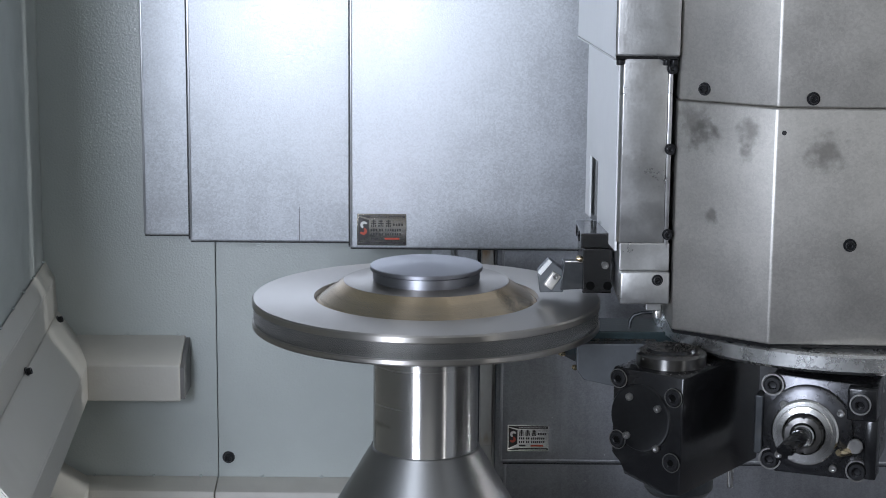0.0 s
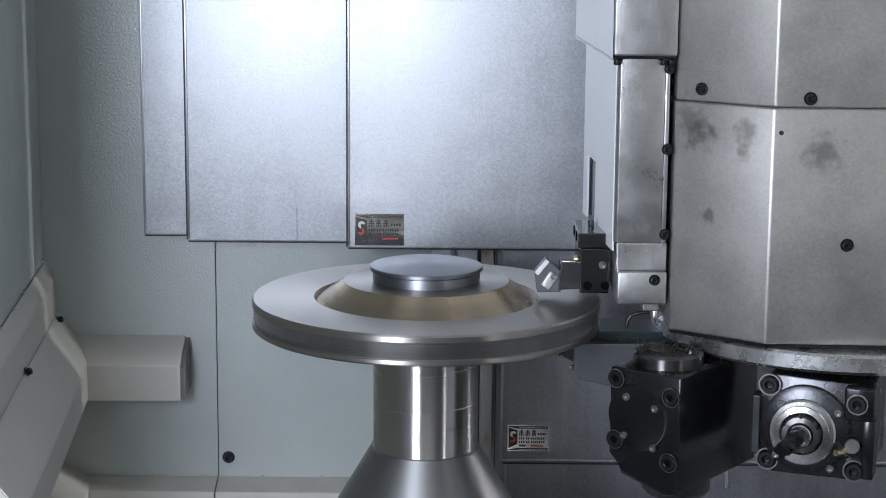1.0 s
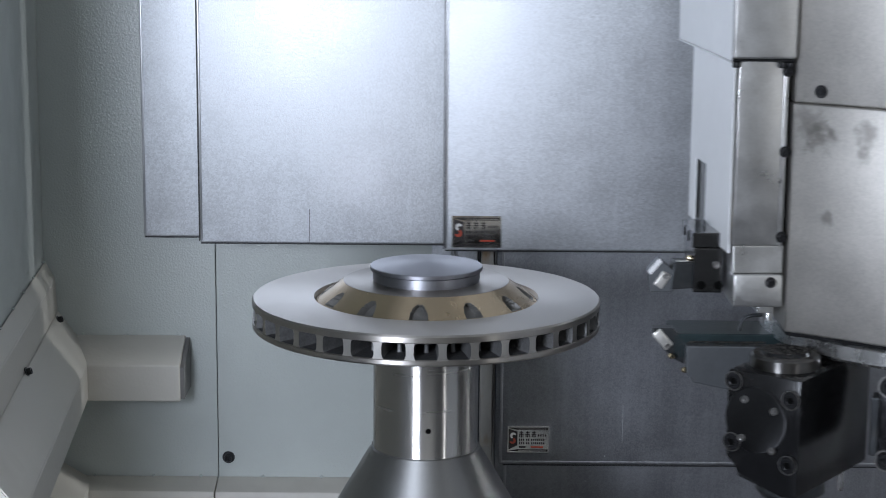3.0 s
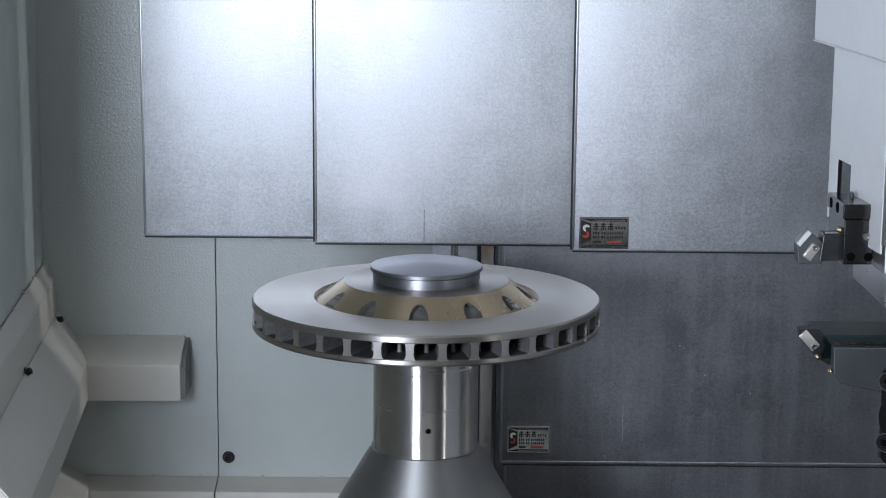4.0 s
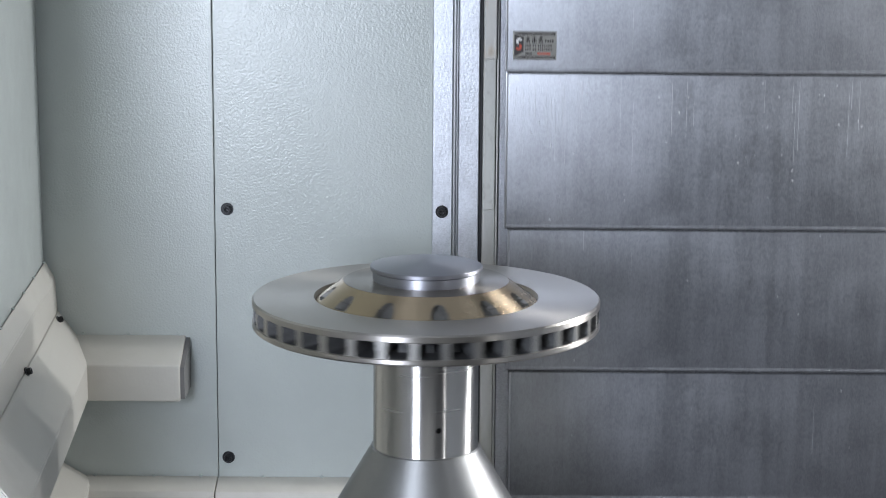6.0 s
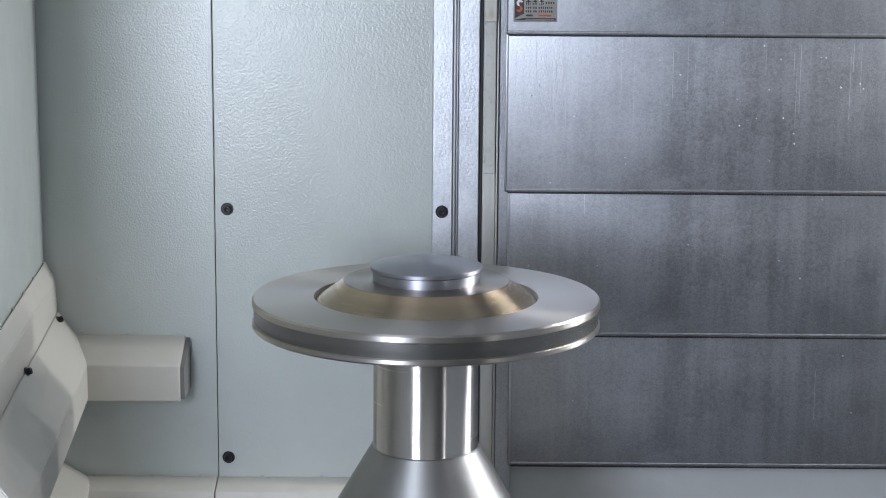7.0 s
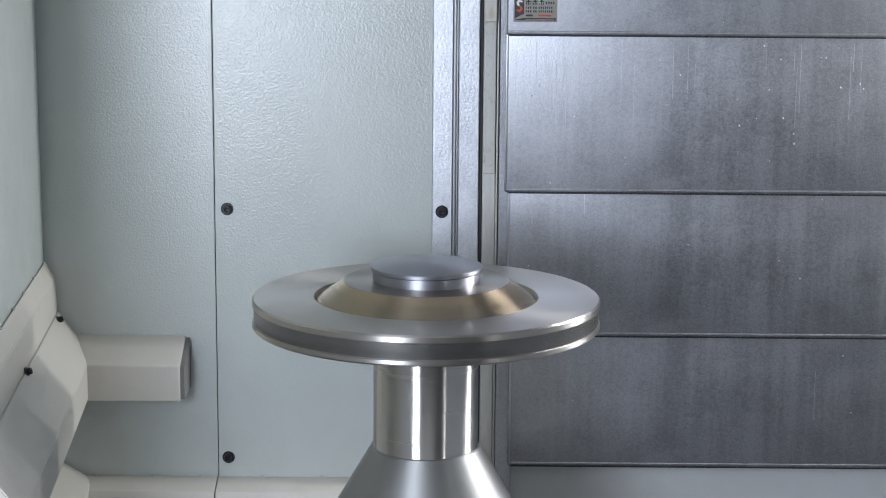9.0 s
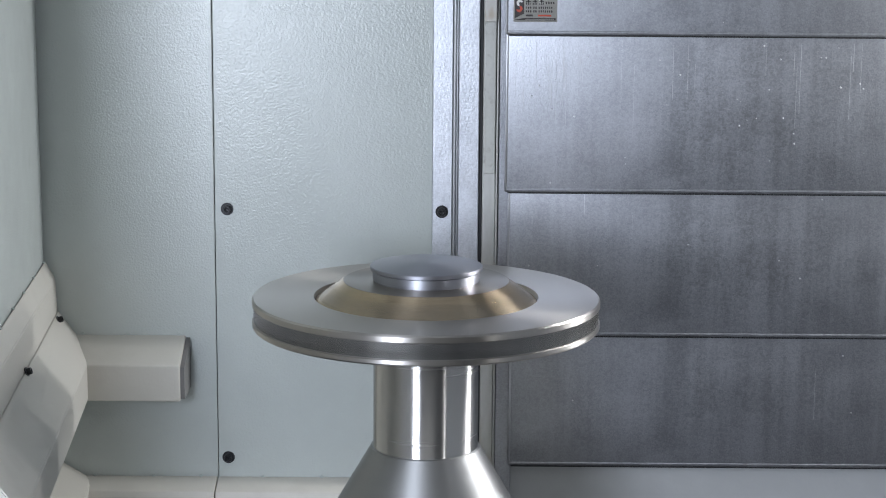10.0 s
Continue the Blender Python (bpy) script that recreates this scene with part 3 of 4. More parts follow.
def mandrel():
    t = thing("mandrel", "polished steel mandrel on a satin conical foot", "mandrel", at=(0, 0, 0.60))
    part("shaft", lathe([(0.0, 0.3735), (0.0522, 0.3735), (0.0522, 0.2515), (0.0526, 0.2505), (0.0526, 0.248)], 144), TURNED, t, "polished turned steel shaft", smooth=True)
    part("foot", lathe([(0.0, 0.2512), (0.0520, 0.2512), (0.0545, 0.2500), (0.1300, 0.1200), (0.1600, 0.0700), (0.1600, 0.0), (0.0, 0.0)], 144), CONE, t, "satin turned conical foot", smooth=True)
    hole = part("cross_hole", lathe([(0.0028, 0.0), (0.0026, 0.0005), (0, 0.0005)], 20), VOID, t, "small dark cross hole", smooth=True)
    hole.matrix_basis = pose(0, 0, 0, 0, 0, 3.6) @ facing(0, -0.0521, 0.2795)
    return t


DISC, CAP, MANDREL = brake_disc(), clamp_cap(), mandrel()

# ---------------------------------------------------------------- turret head


def turret_head():
    t = thing("turret_head", "worn steel turret head with faceted covers and oil stains", "turret head", at=(0.40, 0.1, 0.98))
    o = Matrix.Translation((-0.40, -0.1, -0.98))
    # faceted column cover in two tiers
    foot = [(0.2310, -0.064), (0.3130, -0.121), (0.52, -0.128), (0.60, -0.08), (0.60, 0.255), (0.2310, 0.255)]
    part("lower_cover", prism(foot, "z", 0.9855, 1.2039, 0.0020, 3, m=o), HEADP, t, smooth=True)
    up = [(0.2318, -0.062), (0.3140, -0.1195), (0.52, -0.1265), (0.60, -0.08), (0.60, 0.255), (0.2318, 0.255)]
    part("upper_cover", prism(up, "z", 1.2041, 1.62, 0.0020, 3, m=o), HEADP, t, smooth=True)
    part("lower_flange", prism([(0.2330, -0.060), (0.3140, -0.1165), (0.52, -0.124), (0.59, -0.08), (0.59, 0.25), (0.2330, 0.25)], "z", 0.9815, 0.9855, 0, m=o), BLACK, t)
    part("turret_plate", lathe([(0.0, 0.9812), (0.185, 0.9812), (0.188, 0.979), (0.188, 0.966), (0.182, 0.962), (0.0, 0.962)], 96, m=o @ Matrix.Translation((0.415, 0.04, 0))), PLATE, t, "round machined turret plate", smooth=True)
    az1 = math.degrees(math.atan2(-0.057, 0.082))
    az2 = math.degrees(math.atan2(-0.007, 0.207))
    for x, y, z, az in ((0.2530, -0.0775, 1.216, az1), (0.3450, -0.1205, 1.2125, az2), (0.3835, -0.1235, 1.0795, az2)):
        shared("bolt", BOLT7, o @ facing(x, y, z, az), t, "black socket-head screw on a washer")
    for x, y in ((0.285, -0.090), (0.350, -0.118), (0.43, -0.132)):
        shared("bolt", BOLT6, o @ pose(x, y, 0.9815, 180, 0, 0), t)
    part("screw_hole", lathe([(0, 0), (0.0022, 0), (0.0022, 0.0004), (0, 0.0004)], 14, m=o @ facing(0.3200, -0.1211, 1.1815, az2)), WIPER, t)
    return t


def slide_housing():
    t = thing("slide_housing", "machined steel slide housing on the head with bright side plates", "slide housing", at=(0.20, 0.05, 1.24))
    o = Matrix.Translation((-0.20, -0.05, -1.24))
    part("housing", box(0.1715, 0.2305, -0.072, 0.20, 1.2448, 1.62, 0.0025, 3, m=o), RAM, t, smooth=True)
    part("side_plate", prism([(0.1710, -0.071), (0.1555, 0.200), (0.1575, 0.200), (0.1714, -0.067)], "z", 1.2430, 1.62, m=o), BRIGHT, t, "bright white-grey side plate")
    part("plate_fold", prism([(0.1700, -0.071), (0.1545, 0.200), (0.1715, 0.200), (0.1715, -0.071)], "z", 1.2412, 1.2428, m=o), RAM, t)
    part("lower_rim", box(0.1716, 0.2290, -0.070, 0.19, 1.2424, 1.2446, 0.0006, m=o), BLACK, t)
    for x, y in ((0.176, -0.064), (0.219, -0.064), (0.226, -0.062)):
        shared("bolt", BOLT6, o @ pose(x, y, 1.2418, 180, 0, 0), t)
    return t


def upper_slide():
    t = thing("tool_slide", "machined steel upright slide with bright slotted side plates", "tool slide", at=(0.20, 0.0, 1.0084))
    o = Matrix.Translation((-0.20, 0.0, -1.0084))
    part("ram", prism([(0.1766, -0.056), (0.1800, -0.0605), (0.2215, -0.0605), (0.2215, 0.15), (0.1766, 0.15)], "z", 1.0684, 1.40, 0.0008, m=o), RAM, t, "machined steel ram", smooth=True)

    def along(s, off=0.0):
        return (0.1758 - 0.0150 * s + off, -0.056 + 0.176 * s)

    for s0, s1, z0 in ((0.0, 0.58, 1.060), (0.58, 0.86, 1.1300), (0.86, 1.0, 1.066)):
        part("side_plate", prism([along(s0), along(s1), along(s1, 0.002), along(s0, 0.002)], "z", z0, 1.40, m=o), BRIGHT, t, "bright side plate around a slot")
    part("slot_back", prism([along(0.5, 0.004), along(0.95, 0.004), along(0.95, 0.006), along(0.5, 0.006)], "z", 1.062, 1.14, m=o), BLACK, t)
    part("rail", box(0.2218, 0.2262, -0.0600, -0.03, 1.062, 1.40, 0.0012, 2, m=o), RAM, t, "bright guide rail", smooth=True)
    for z in (1.2330, 1.1575, 1.0765):
        shared("bolt", BOLT6, o @ facing(0.2252, -0.0600, z), t, "black socket-head screw")
    part("end_block", box(0.1800, 0.2275, -0.0600, 0.10, 1.0412, 1.0682, 0.0015, 2, m=o), RAM, t)
    part("end_plate", box(0.1812, 0.2283, -0.0625, 0.08, 1.0090, 1.0408, 0.0022, 3, m=o), RAM, t, "worn end plate", smooth=True)
    shared("bolt", BOLT6, o @ facing(0.2165, -0.0625, 1.0330), t, "black socket-head screw")
    part("nozzle_block", box(0.2080, 0.2230, -0.045, -0.01, 0.9990, 1.0088, 0.001, m=o), RAM, t)
    part("bent_pipe", tube([(0.2200, -0.02, 1.002), (0.2200, -0.02, 0.996), (0.2170, -0.02, 0.992), (0.2080, -0.02, 0.9915), (0.2000, -0.02, 0.989), (0.1965, -0.02, 0.984), (0.1955, -0.02, 0.976)], 0.0018, m=o), TOOLST, t, "bent steel coolant pipe", smooth=True)
    part("hose_nipple", lathe([(0, 0), (0.0045, 0), (0.0045, 0.010), (0.0035, 0.012), (0.0035, 0.02)], 16, m=o @ pose(0.2215, -0.028, 0.989)), RAM, t, smooth=True)
    return t


def tool_block():
    t = thing("tool_block", "polished dark steel tool block with an angled carbide cutter", "tool block", at=(0.20, 0.0, 1.0084))
    o = Matrix.Translation((-0.20, 0.0, -1.0084))
    part("thin_pipe", tube([(0.1490, -0.013, 1.0405), (0.1400, -0.012, 1.0400), (0.1330, -0.010, 1.0400)], 0.0014, m=o), SCREWL, t, "thin coolant pipe", smooth=True)
    # block with clamping holes
    part("block_body", box(0.1490, 0.1772, -0.020, 0.055, 1.0105, 1.0548, 0.0012, 2, m=o), BLOCKST, t, "polished dark steel tool block")
    part("top_clamp", box(0.1465, 0.1752, -0.0225, 0.052, 1.0552, 1.0700, 0.0012, 2, m=o), BLOCKST, t)
    part("clamp_post", box(0.1610, 0.1640, 0.012, 0.020, 1.0700, 1.0760, 0.0008, m=o), TOOLST, t)
    for x in (0.1567, 0.1735):
        part("bore", lathe([(0.0043, 0.0), (0.0042, 0.0003), (0, 0.0003)], 24, m=o @ facing(x, -0.0200, 1.0180)), VOID, t, smooth=True)
    shared("bolt", BOLT5L, o @ facing(0.1705, -0.0200, 1.0385), t, "steel screw")
    for y in (0.004, 0.034):
        part("bore", lathe([(0.0052, 0), (0.0052, 0.0005), (0, 0.0005)], 20, m=o @ pose(0.1465, y, 1.0625) @ pose(0, 0, 0, 0, -90, 0)), VOID, t)
    part("nozzle", lathe([(0, 0), (0.0026, 0), (0.0034, 0.003), (0.0024, 0.006), (0.0012, 0.0065), (0, 0.005)], 16, m=o @ pose(0.1490, -0.014, 1.0428) @ pose(0, 0, 0, 0, -75, 0)), BRASS, t, "brass coolant nozzle", smooth=True)
    # shank and head of the upper cutter
    part("shank", prism([(0.128, 1.0115), (0.150, 1.0130), (0.150, 1.0385), (0.131, 1.0385)], "y", -0.012, 0.012, 0.001, m=o), TOOLST, t)
    part("cutter_head", prism([(0.1060, 1.0280), (0.1169, 1.0412), (0.1324, 1.0295), (0.1313, 1.0090), (0.1085, 1.0085)], "y", -0.0090, 0.010, 0.0009, m=o), GREYBAR, t, "steel cutter head")
    part("insert", box(-0.0082, 0.0082, -0.0050, 0.0050, -0.0028, 0.0014, 0.0013, 3, m=o @ facing(0.1203, -0.0105, 1.0208) @ pose(0, 0, 0, 0, 0, 56)), CARBIDE, t, "rhombic carbide insert clamped by a screw", smooth=True)
    part("bright_facet", prism([(0.1058, 1.0286), (0.1167, 1.0418), (0.1200, 1.0392), (0.1090, 1.0258)], "y", -0.0108, -0.0060, 0.0006, m=o), BRIGHT, t, "bright ground facet")
    shared("bolt", BOLT4L, o @ facing(0.1232, -0.0116, 1.0250), t, "clamp screw")
    return t


def lower_tool():
    t = thing("lower_tool", "dark square tool bar with a clamped insert and coolant nozzles", "tool bar", at=(0.20, 0.0, 0.92))
    o = Matrix.Translation((-0.20, 0.0, -0.92))
    part("bar", box(0.1330, 0.262, -0.006, 0.055, 0.9440, 0.9690, 0.0012, 2, m=o), TEAL, t, "oiled green-black tool bar")
    part("front_body", prism([(0.1445, 0.9600), (0.1455, 0.9330), (0.1525, 0.9235), (0.225, 0.9080), (0.225, 0.9600)], "y", -0.020, -0.0065, 0.001, m=o), GREYBAR, t, "grey tool body")
    part("cutter_head", prism([(0.1125, 0.9745), (0.1330, 0.9745), (0.1460, 0.9600), (0.1450, 0.9380), (0.1320, 0.9450), (0.1150, 0.9640)], "y", -0.006, 0.008, 0.0008, m=o), TOOLST, t, "dark steel cutter head")
    part("insert", box(-0.0105, 0.0105, -0.0050, 0.0050, -0.0025, 0.0014, 0.0010, 2, m=o @ facing(0.1228, -0.0075, 0.9635) @ pose(0, 0, 0, 0, 0, -48)), CARBIDE, t, "clamped carbide insert", smooth=True)
    shared("bolt", BOLT4L, o @ facing(0.1275, -0.0082, 0.9575), t, "clamp screw")
    for x, z in ((0.1330, 0.9475), (0.1465, 0.9335)):
        part("nozzle", lathe([(0, 0), (0.0022, 0), (0.0030, 0.003), (0.0022, 0.006), (0.001, 0.0065), (0, 0.005)], 16, m=o @ facing(x, -0.012, z, -50, 20)), BRASS, t, "brass coolant nozzle", smooth=True)
    for x, y, z, r, ln, ink in ((0.1517, 0.1600, 0.9310, 0.0062, 0.022, BRASS), (0.1722, 0.1000, 0.9432, 0.0040, 0.010, BRASS), (0.2103, 0.1200, 0.9147, 0.0058, 0.030, BRASS)):
        part("rear_nozzle", lathe([(0, 0), (r * 0.8, 0), (r, ln * 0.15), (r, ln), (r * 0.6, ln), (0, ln)], 18, m=o @ pose(x, y, z) @ pose(0, 0, 0, 0, 90, 0)), ink, t, "brass coolant nozzle of the station behind", smooth=True)
    part("rear_bar", box(0.1717, 0.262, 0.1100, 0.19, 0.9150, 0.9325, 0.0015, 2, m=o), TEAL, t, "dark bar of the station behind")
    return t


def angle_holder():
    """Driven tool holder turned to the left, with a round cover and four corner screws."""
    t = thing("driven_tool_holder", "black steel driven tool holder with a round cover, strewn with chips", "tool holder", "driven tool holders", at=(0.25, -0.08, 0.86))
    o = Matrix.Translation((-0.25, 0.08, -0.86))
    m = o @ pose(0.2040, -0.1190, 0.9095, 0, 0, -37)
    prof = [(-0.0375, -0.0360), (-0.0260, -0.0420), (-0.0240, -0.0540), (0.0220, -0.0660), (0.0375, -0.0640), (0.0375, 0.0480), (-0.0375, 0.0480)]
    part("body", prism(prof, "y", 0, 0.152, 0.0018, 2, m=m), BLACK, t, "black oxide holder body", smooth=True)
    part("round_cover", lathe([(0, 0.0022), (0.0295, 0.0022), (0.0310, 0.0018), (0.0322, 0), (0.0322, -0.002), (0, -0.002)], 84, m=m @ facing(-0.0065, 0, 0.0035)), BLACKT, t, "turned black round cover", smooth=True)
    for x, z in ((-0.0175, 0.0225), (0.0130, 0.0160), (-0.0195, -0.0150), (0.0125, -0.0220)):
        shared("cover_screw", BOLT5L, m @ facing(x, -0.0022, z), t, "small steel screw")
    for x, z in ((-0.0300, 0.0380), (0.0290, 0.0290), (-0.0300, -0.0210), (0.0285, -0.0330)):
        part("counterbore", lathe([(0.0092, 0.0), (0.0092, 0.0007), (0.0084, 0.0007), (0.0084, 0.0)], 28, m=m @ facing(x, -0.0023, z)), SCREWL, t, smooth=True)
        part("bore", lathe([(0.0091, 0), (0.0091, 0.0003), (0, 0.0003)], 28, m=m @ facing(x, -0.0022, z)), VOID, t)
        shared("corner_screw", BOLT10, m @ facing(x, 0.0030, z), t, "black socket-head screw")
    part("top_boss", lathe([(0, 0.012), (0.030, 0.012), (0.0330, 0.010), (0.0330, 0.0), (0, 0.0)], 72, m=m @ pose(-0.002, 0.045, 0.0480)), BOSS, t, "turned steel boss", smooth=True)
    part("boss_lid", lathe([(0, 0.0030), (0.022, 0.0030), (0.0235, 0.0)], 60, m=m @ pose(-0.002, 0.045, 0.0600)), BLACK, t, smooth=True)
    part("lower_spindle", lathe([(0, -0.026), (0.012, -0.026), (0.013, -0.019), (0.029, -0.016), (0.033, -0.011), (0.033, 0.008)], 48, m=m @ pose(0.004, 0.056, -0.0640)), TOOLST, t, "lower spindle nose", smooth=True)
    part("coolant_pipe", lathe([(0, -0.020), (0.0024, -0.020), (0.0030, -0.018), (0.0030, 0.002)], 16, m=m @ pose(0.030, 0.112, -0.0660)), CHROME, t, "short bright coolant pipe", smooth=True)
    return t, m


def chips(m, name="metal_chips"):
    """Swarf strewn on top of the holder."""
    rnd = random.Random(4)
    bm = bmesh.new()
    for _ in range(800):
        a, r = rnd.uniform(0, 6.28), 0.034 * math.sqrt(rnd.random())
        on_boss = rnd.random() < 0.6
        x, y, z = (-0.002 + r * math.cos(a) * 0.9, 0.045 + r * math.sin(a) * 0.9, 0.0635) if on_boss else (rnd.uniform(-0.036, 0.037), rnd.uniform(0.003, 0.145), 0.0484)
        if not on_boss and (x + 0.002) ** 2 + (y - 0.045) ** 2 < 0.0325 ** 2:
            continue
        if on_boss and r * 0.9 > 0.0225:
            z = 0.0602
        s = rnd.uniform(0.0003, 0.0009)
        q = pose(x, y, z + s * 0.4, rnd.uniform(0, 50), rnd.uniform(0, 50), rnd.uniform(0, 360))
        box(-s, s, -s * 0.35, s * 0.35, -s * 0.3, s * 0.3, 0, bm=bm, m=m @ q)
    return bm


def nut_at(bm, m):
    """Presses six spanner grooves into the nut and sets it on the holder's axis."""
    for v in bm.verts:
        a = math.degrees(math.atan2(v.co.y, v.co.x)) % 60
        if 24 < a < 36 and v.co.x ** 2 + v.co.y ** 2 > 0.0160 ** 2:
            v.co.x, v.co.y = v.co.x * 0.92, v.co.y * 0.92
    bmesh.ops.transform(bm, matrix=m @ facing(-0.0075, 0, -0.002), verts=bm.verts)
    return bm


def front_holder():
    """Driven tool holder turned to the front, with a collet chuck."""
    t = thing("driven_tool_holder", "black steel driven tool holder with a polished collet chuck", "tool holder", "driven tool holders", at=(0.36, -0.08, 0.86))
    o = Matrix.Translation((-0.36, 0.08, -0.86))
    m = o @ pose(0.3570, -0.1370, 0.9110, 0, 0, -20)
    prof = [(-0.048, -0.034), (-0.036, -0.046), (0.042, -0.046), (0.054, -0.040), (0.054, 0.044), (-0.040, 0.048), (-0.050, 0.030)]
    part("body", prism(prof, "y", 0, 0.095, 0.002, 2, m=m), STEELB, t, "dark steel holder body", smooth=True)
    part("flange", lathe([(0, 0.009), (0.036, 0.009), (0.0405, 0.007), (0.0405, 0.0)], 72, m=m @ facing(-0.006, 0, 0.0)), STEELB, t, smooth=True)
    part("chuck_ring", lathe([(0.0308, 0.008), (0.0308, 0.0120), (0.0292, 0.0138), (0.0255, 0.0142), (0.0250, 0.0160), (0.0200, 0.0168), (0.0192, 0.0160), (0.0192, 0.010)], 72, m=m @ facing(-0.0075, 0, -0.002)), CHUCK, t, "polished chuck ring", smooth=True)
    nut = lathe([(0.0182, 0.012), (0.0182, 0.0200), (0.0168, 0.0225), (0.0120, 0.0232), (0.0112, 0.0220), (0.0108, 0.014), (0, 0.014)], 48)
    part("collet_nut", nut_at(nut, m), BOSS, t, "dark oily collet nut", smooth=True)
    part("collet", lathe([(0.0106, 0.014), (0.0106, 0.0255), (0.0095, 0.0270), (0.0078, 0.0270), (0, 0.024)], 40, m=m @ facing(-0.0075, 0, -0.002)), CHROME, t, smooth=True)
    # end mill with four helical flutes
    bm, rings, n = bmesh.new(), [], 32
    for k in range(15):
        z, tw = 0.020 + 0.0024 * k, 0.0 if k < 4 else 0.24 * (k - 4)
        deep = 0.0 if k < 4 else 0.30
        rings.append([bm.verts.new((0.0074 * (1 - deep * max(0.0, math.cos(4 * a)) ** 0.6) * math.cos(a + tw), 0.0074 * (1 - deep * max(0.0, math.cos(4 * a)) ** 0.6) * math.sin(a + tw), z))
                      for a in (2 * math.pi * i / n for i in range(n))])
    for ra, rb in zip(rings, rings[1:]):
        for i in range(n):
            bm.faces.new((ra[i], ra[(i + 1) % n], rb[(i + 1) % n], rb[i]))
    bm.faces.new(rings[0])
    bm.faces.new(rings[-1])
    bmesh.ops.transform(bm, matrix=m @ facing(-0.0075, 0, -0.002) @ pose(0, 0, 0.018) @ pose(0, 0, 0, 14, -20, 0) @ pose(0, 0, -0.018), verts=bm.verts)
    part("cutter", bm, BLACK, t, "dark fluted end mill", smooth=True)
    for x, z in ((-0.040, 0.038), (0.0400, 0.0300), (-0.0400, -0.0330), (0.0400, -0.0360)):
        part("counterbore", lathe([(0.0105, 0.0), (0.0105, 0.004), (0.0090, 0.004), (0.0090, 0.001)], 28, m=m @ facing(x, 0, z)), SCREWL, t, smooth=True)
        shared("corner_screw", BOLT10, m @ facing(x, 0, z), t, "black socket-head screw")
    for x, z in ((-0.028, 0.022), (0.024, 0.019), (-0.031, -0.026), (0.019, -0.034)):
        shared("cover_screw", BOLT5L, m @ facing(x, -0.0085, z), t, "small steel screw")
    part("side_bracket", box(0.0290, 0.0560, -0.010, 0.02, 0.0130, 0.0440, 0.0022, 3, m=m), BLACK, t, "black corner bracket", smooth=True)
    part("counterbore", lathe([(0.0098, 0.0), (0.0098, 0.002), (0.0084, 0.002), (0.0084, 0.0)], 28, m=m @ facing(0.0410, -0.0098, 0.0290)), SCREWL, t, smooth=True)
    shared("corner_screw", BOLT10, m @ facing(0.0410, -0.0070, 0.0290), t, "black socket-head screw")
    part("side_block", box(0.0455, 0.0570, -0.0045, 0.02, -0.0430, 0.0128, 0.0018, 2, m=m), BLACK, t, smooth=True)
    part("nozzle_seat", lathe([(0, 0.004), (0.0062, 0.004), (0.0072, 0.0030), (0.0072, 0)], 28, m=m @ facing(0.0375, -0.0045, -0.0120)), SCREWL, t, "steel nozzle seat", smooth=True)
    part("nozzle", lathe([(0, 0), (0.0038, 0), (0.0038, 0.014), (0.0030, 0.018), (0, 0.018)], 20, m=m @ facing(0.0330, -0.004, -0.0180, -28, 8)), BRASS, t, "brass coolant nozzle", smooth=True)
    part("left_nozzle", box(-0.056, -0.048, -0.002, 0.02, -0.030, 0.026, 0.0012, m=m), TOOLST, t)
    return t


HEAD, HOUSING, SLIDE, BLOCK, LOWER = turret_head(), slide_housing(), upper_slide(), tool_block(), lower_tool()
ANGLE, ANGLE_M = angle_holder()
FRONT = front_holder()
SWARF = tagged(part("metal_chips", chips(ANGLE_M), CHIPS), "dull iron chips strewn on the black holder", "metal chips", kind="stuff")
SWARF.location = ANGLE.location


def bar_chips():
    rnd = random.Random(9)
    bm = bmesh.new()
    for _ in range(260):
        s = rnd.uniform(0.0004, 0.0012)
        x = 0.148 + 0.075 * rnd.random()
        y, z = (rnd.uniform(-0.019, -0.008), 0.9602) if rnd.random() < 0.25 else (rnd.uniform(-0.0095, -0.0065), 0.9612)
        q = pose(x, y, z + s * 0.3, rnd.uniform(0, 50), rnd.uniform(0, 50), rnd.uniform(0, 360))
        box(-s, s, -s * 0.35, s * 0.35, -s * 0.3, s * 0.3, 0, bm=bm, m=Matrix.Translation((-0.20, 0.0, -0.92)) @ q)
    return bm


BAR_SWARF = tagged(part("metal_chips", bar_chips(), CHIPS), "iron chips lying along the dark tool bar", "metal chips", kind="stuff")
BAR_SWARF.location = LOWER.location

# ---------------------------------------------------------------- what moves


def glide(rows, t):
    """Value at t of rows of (seconds, value), eased by a monotone cubic."""
    if t <= rows[0][0]:
        return rows[0][1]
    for i in range(len(rows) - 1):
        (t0, v0), (t1, v1) = rows[i], rows[i + 1]
        if t <= t1:
            def slope(k):
                if k <= 0 or k >= len(rows) - 1:
                    return 0.0
                a = (rows[k][1] - rows[k - 1][1]) / (rows[k][0] - rows[k - 1][0])
                b = (rows[k + 1][1] - rows[k][1]) / (rows[k + 1][0] - rows[k][0])
                return 0.0 if a * b <= 0 else 2 * a * b / (a + b)
            h, u = t1 - t0, (t - t0) / (t1 - t0)
            return ((2 * u ** 3 - 3 * u ** 2 + 1) * v0 + (u ** 3 - 2 * u ** 2 + u) * h * slope(i)
                    + (-2 * u ** 3 + 3 * u ** 2) * v1 + (u ** 3 - u ** 2) * h * slope(i + 1))
    return rows[-1][1]


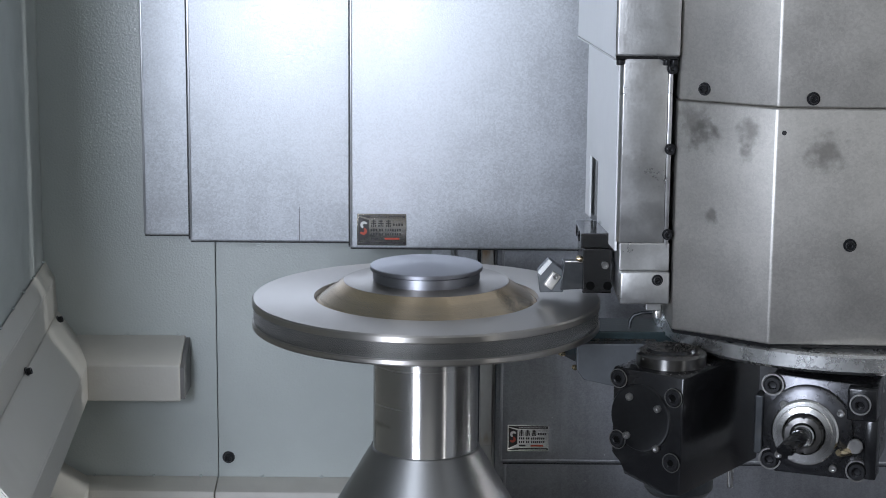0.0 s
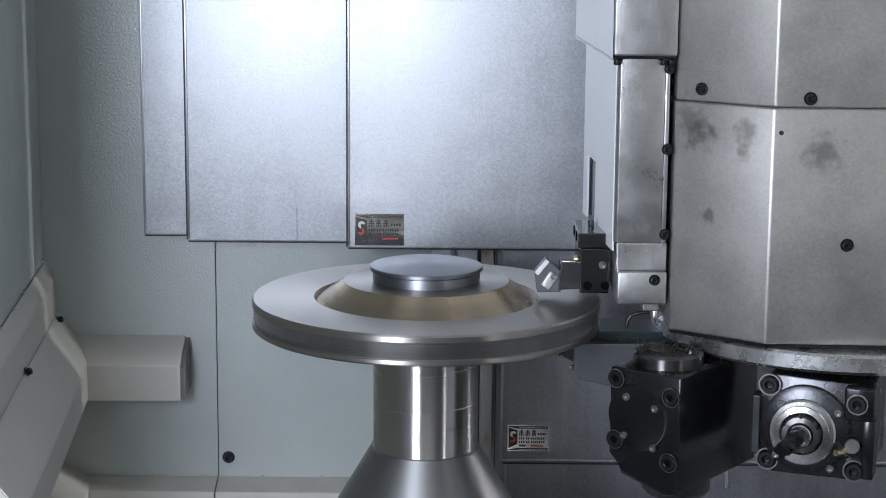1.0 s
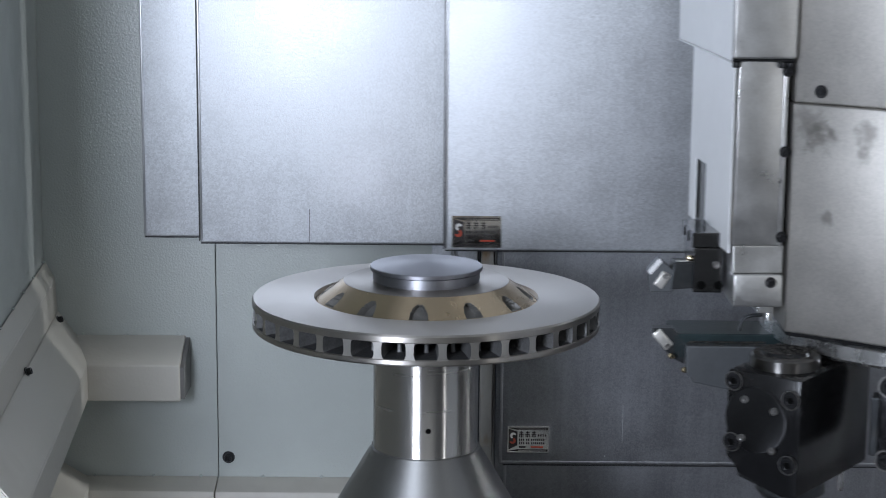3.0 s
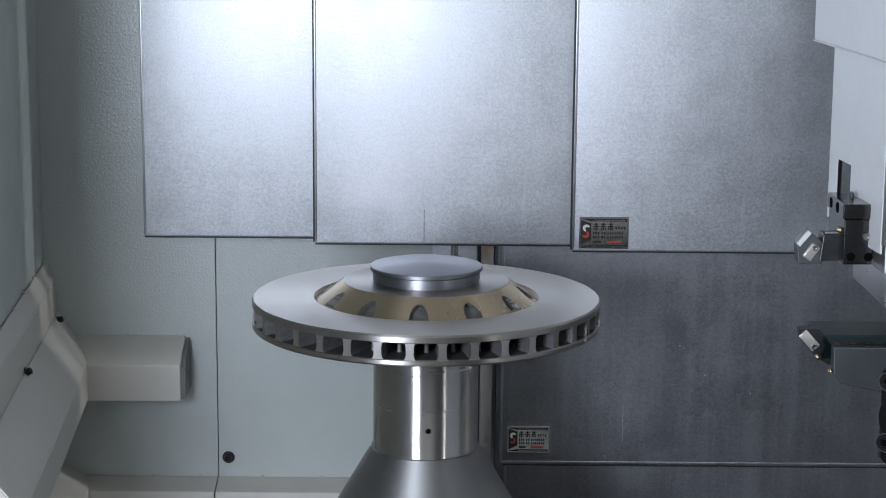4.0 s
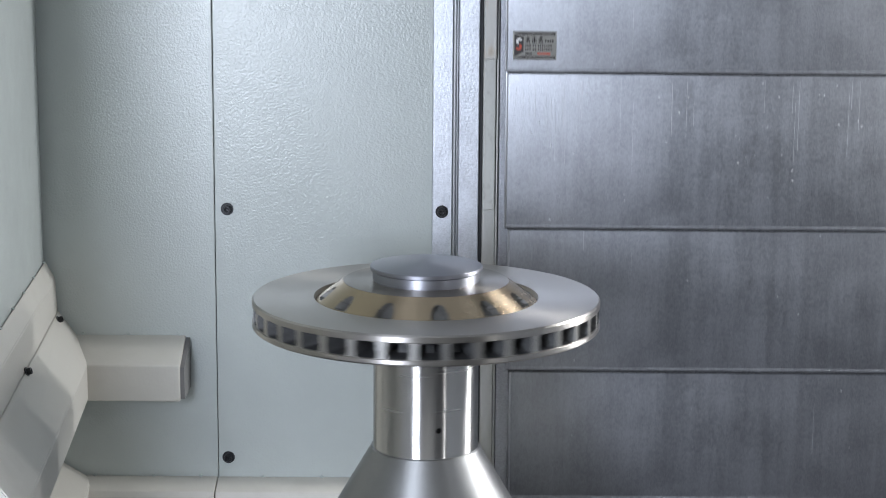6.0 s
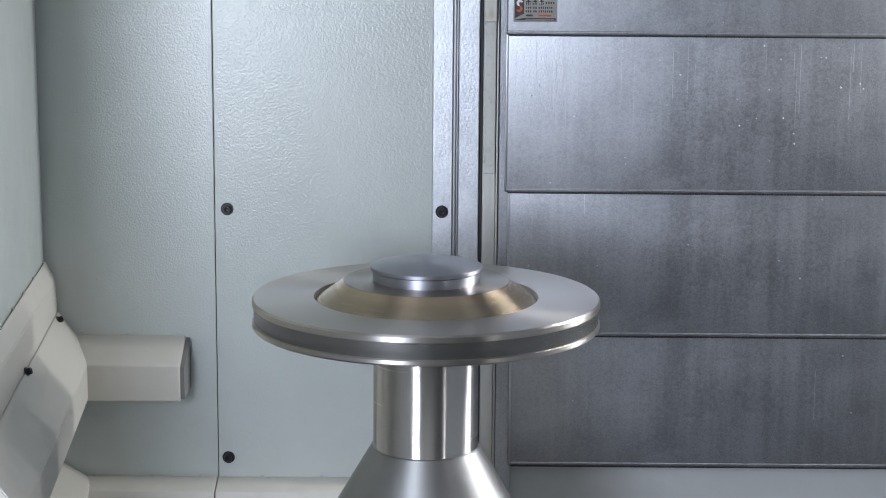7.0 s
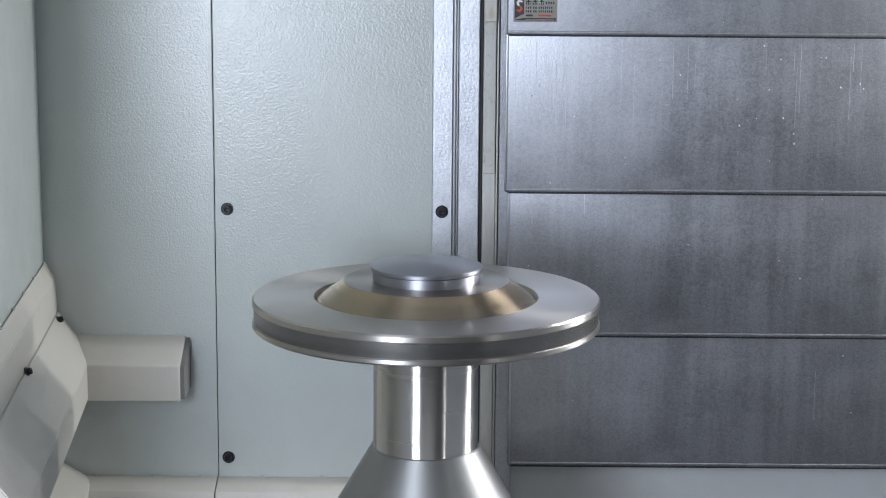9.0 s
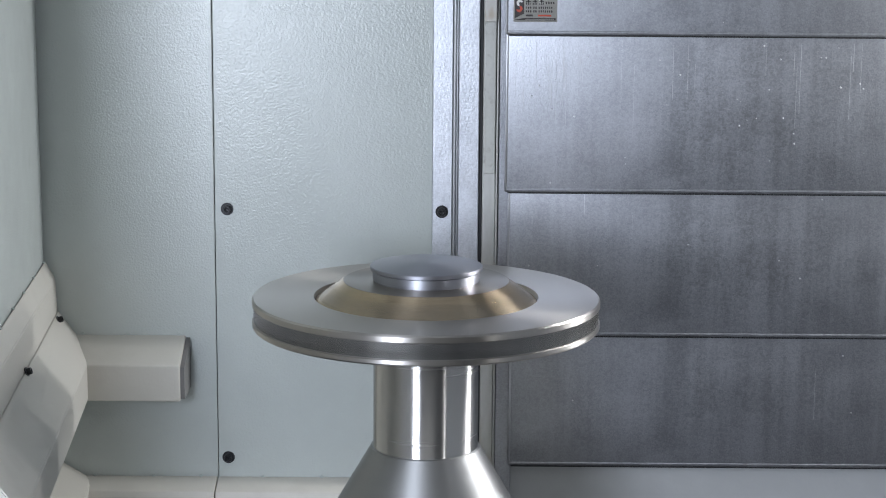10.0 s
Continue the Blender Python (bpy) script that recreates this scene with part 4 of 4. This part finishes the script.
X_ROWS = [(0, 0.0026), (0.5, 0.0016), (1.0, 0.0), (1.6, -0.0007), (1.7, -0.0005), (1.8, 0.0057), (1.9, 0.0228), (2.0, 0.0455), (2.1, 0.0590),
          (2.2, 0.0627), (2.5, 0.0629), (2.7, 0.0640), (2.85, 0.078), (3.0, 0.110), (3.2, 0.163), (3.4, 0.217), (3.55, 0.2455), (3.7, 0.2540), (10, 0.2540)]
Z_ROWS = [(0, 0), (1.75, 0), (2.0, -0.0016), (4.28, -0.0016), (4.4, 0.0035), (4.5, 0.0206), (4.6, 0.0472), (4.7, 0.0755), (4.8, 0.105), (4.9, 0.138), (5.0, 0.1702),
          (5.1, 0.2007), (5.2, 0.2320), (5.5, 0.3150), (5.7, 0.3740), (5.95, 0.4440), (6.1, 0.4750), (6.25, 0.4920), (6.4, 0.4975), (6.6, 0.4980), (10, 0.4980)]
U_ROWS = [(0, 0), (1.1, 0), (1.45, 0.003), (3.5, 0.003), (3.65, 0.007), (3.8, 0.0160), (4.0, 0.0320), (4.3, 0.0505), (4.4, 0.0530), (10, 0.0530)]


def spin(t):
    """Turn of the work in degrees: it runs, brakes to a stop at 2.585 s, stands, and runs up again from 5.9 s."""
    top, brake, stop, start = 2250.0, 2350.0, 2.585, 5.9
    if t < stop:
        b = stop - t
        tb = top / brake
        return -(0.5 * brake * b * b if b < tb else 0.5 * brake * tb * tb + top * (b - tb))
    if t < start:
        return 0.0
    u = t - start
    return 0.5 * top * u * u if u < 1 else 0.5 * top + top * (u - 1)


def motions():
    times = sorted({round(k / 10, 3) for k in range(101)} | {round(k / 30, 4) for k in range(51, 69)} | {round(k / 30, 4) for k in range(78, 114)}
                   | {round(k / 30, 4) for k in range(126, 200)})
    keys = {}
    for t in times:
        keys[frame(t)] = (frame(t) - 1) / FPS
    times = [keys[k] for k in sorted(keys)]

    def carry(ob, fx, fz):
        x, y, z = ob.location
        walk(ob, [(t, pose(x + fx(t), y, z + fz(t))) for t in times])

    def hx(t):
        return glide(X_ROWS, t)

    def hz(t):
        return glide(Z_ROWS, t)

    def still(t):
        return 0.0

    def bx(t):
        return max(min(hx(t), 0.0142), hx(t) - 0.1110)

    for ob in (HEAD, HOUSING, SLIDE, LOWER, ANGLE, FRONT, SWARF, BAR_SWARF):
        carry(ob, hx, hz)
    carry(COVER_A, lambda t: 0.990 * hx(t), hz)
    carry(BLOCK, hx, lambda t: hz(t) + glide(U_ROWS, t))
    carry(COVER_B, bx, hz)
    carry(COVER_C, still, hz)
    for k, ob in enumerate(Z_COVERS):
        lift = (0, 0.1772, 0.2720, 0.3920)[k]
        carry(ob, still, (lambda t: hz(t)) if k == 0 else (lambda t, s=lift: max(0.0, hz(t) - s)))
    ticks = [k / FPS for k in range(0, 301)]
    for ob in (DISC, CAP, MANDREL):
        x, y, z = ob.location
        walk(ob, [(t, pose(x, y, z, 0, 0, spin(t))) for t in ticks])


motions()
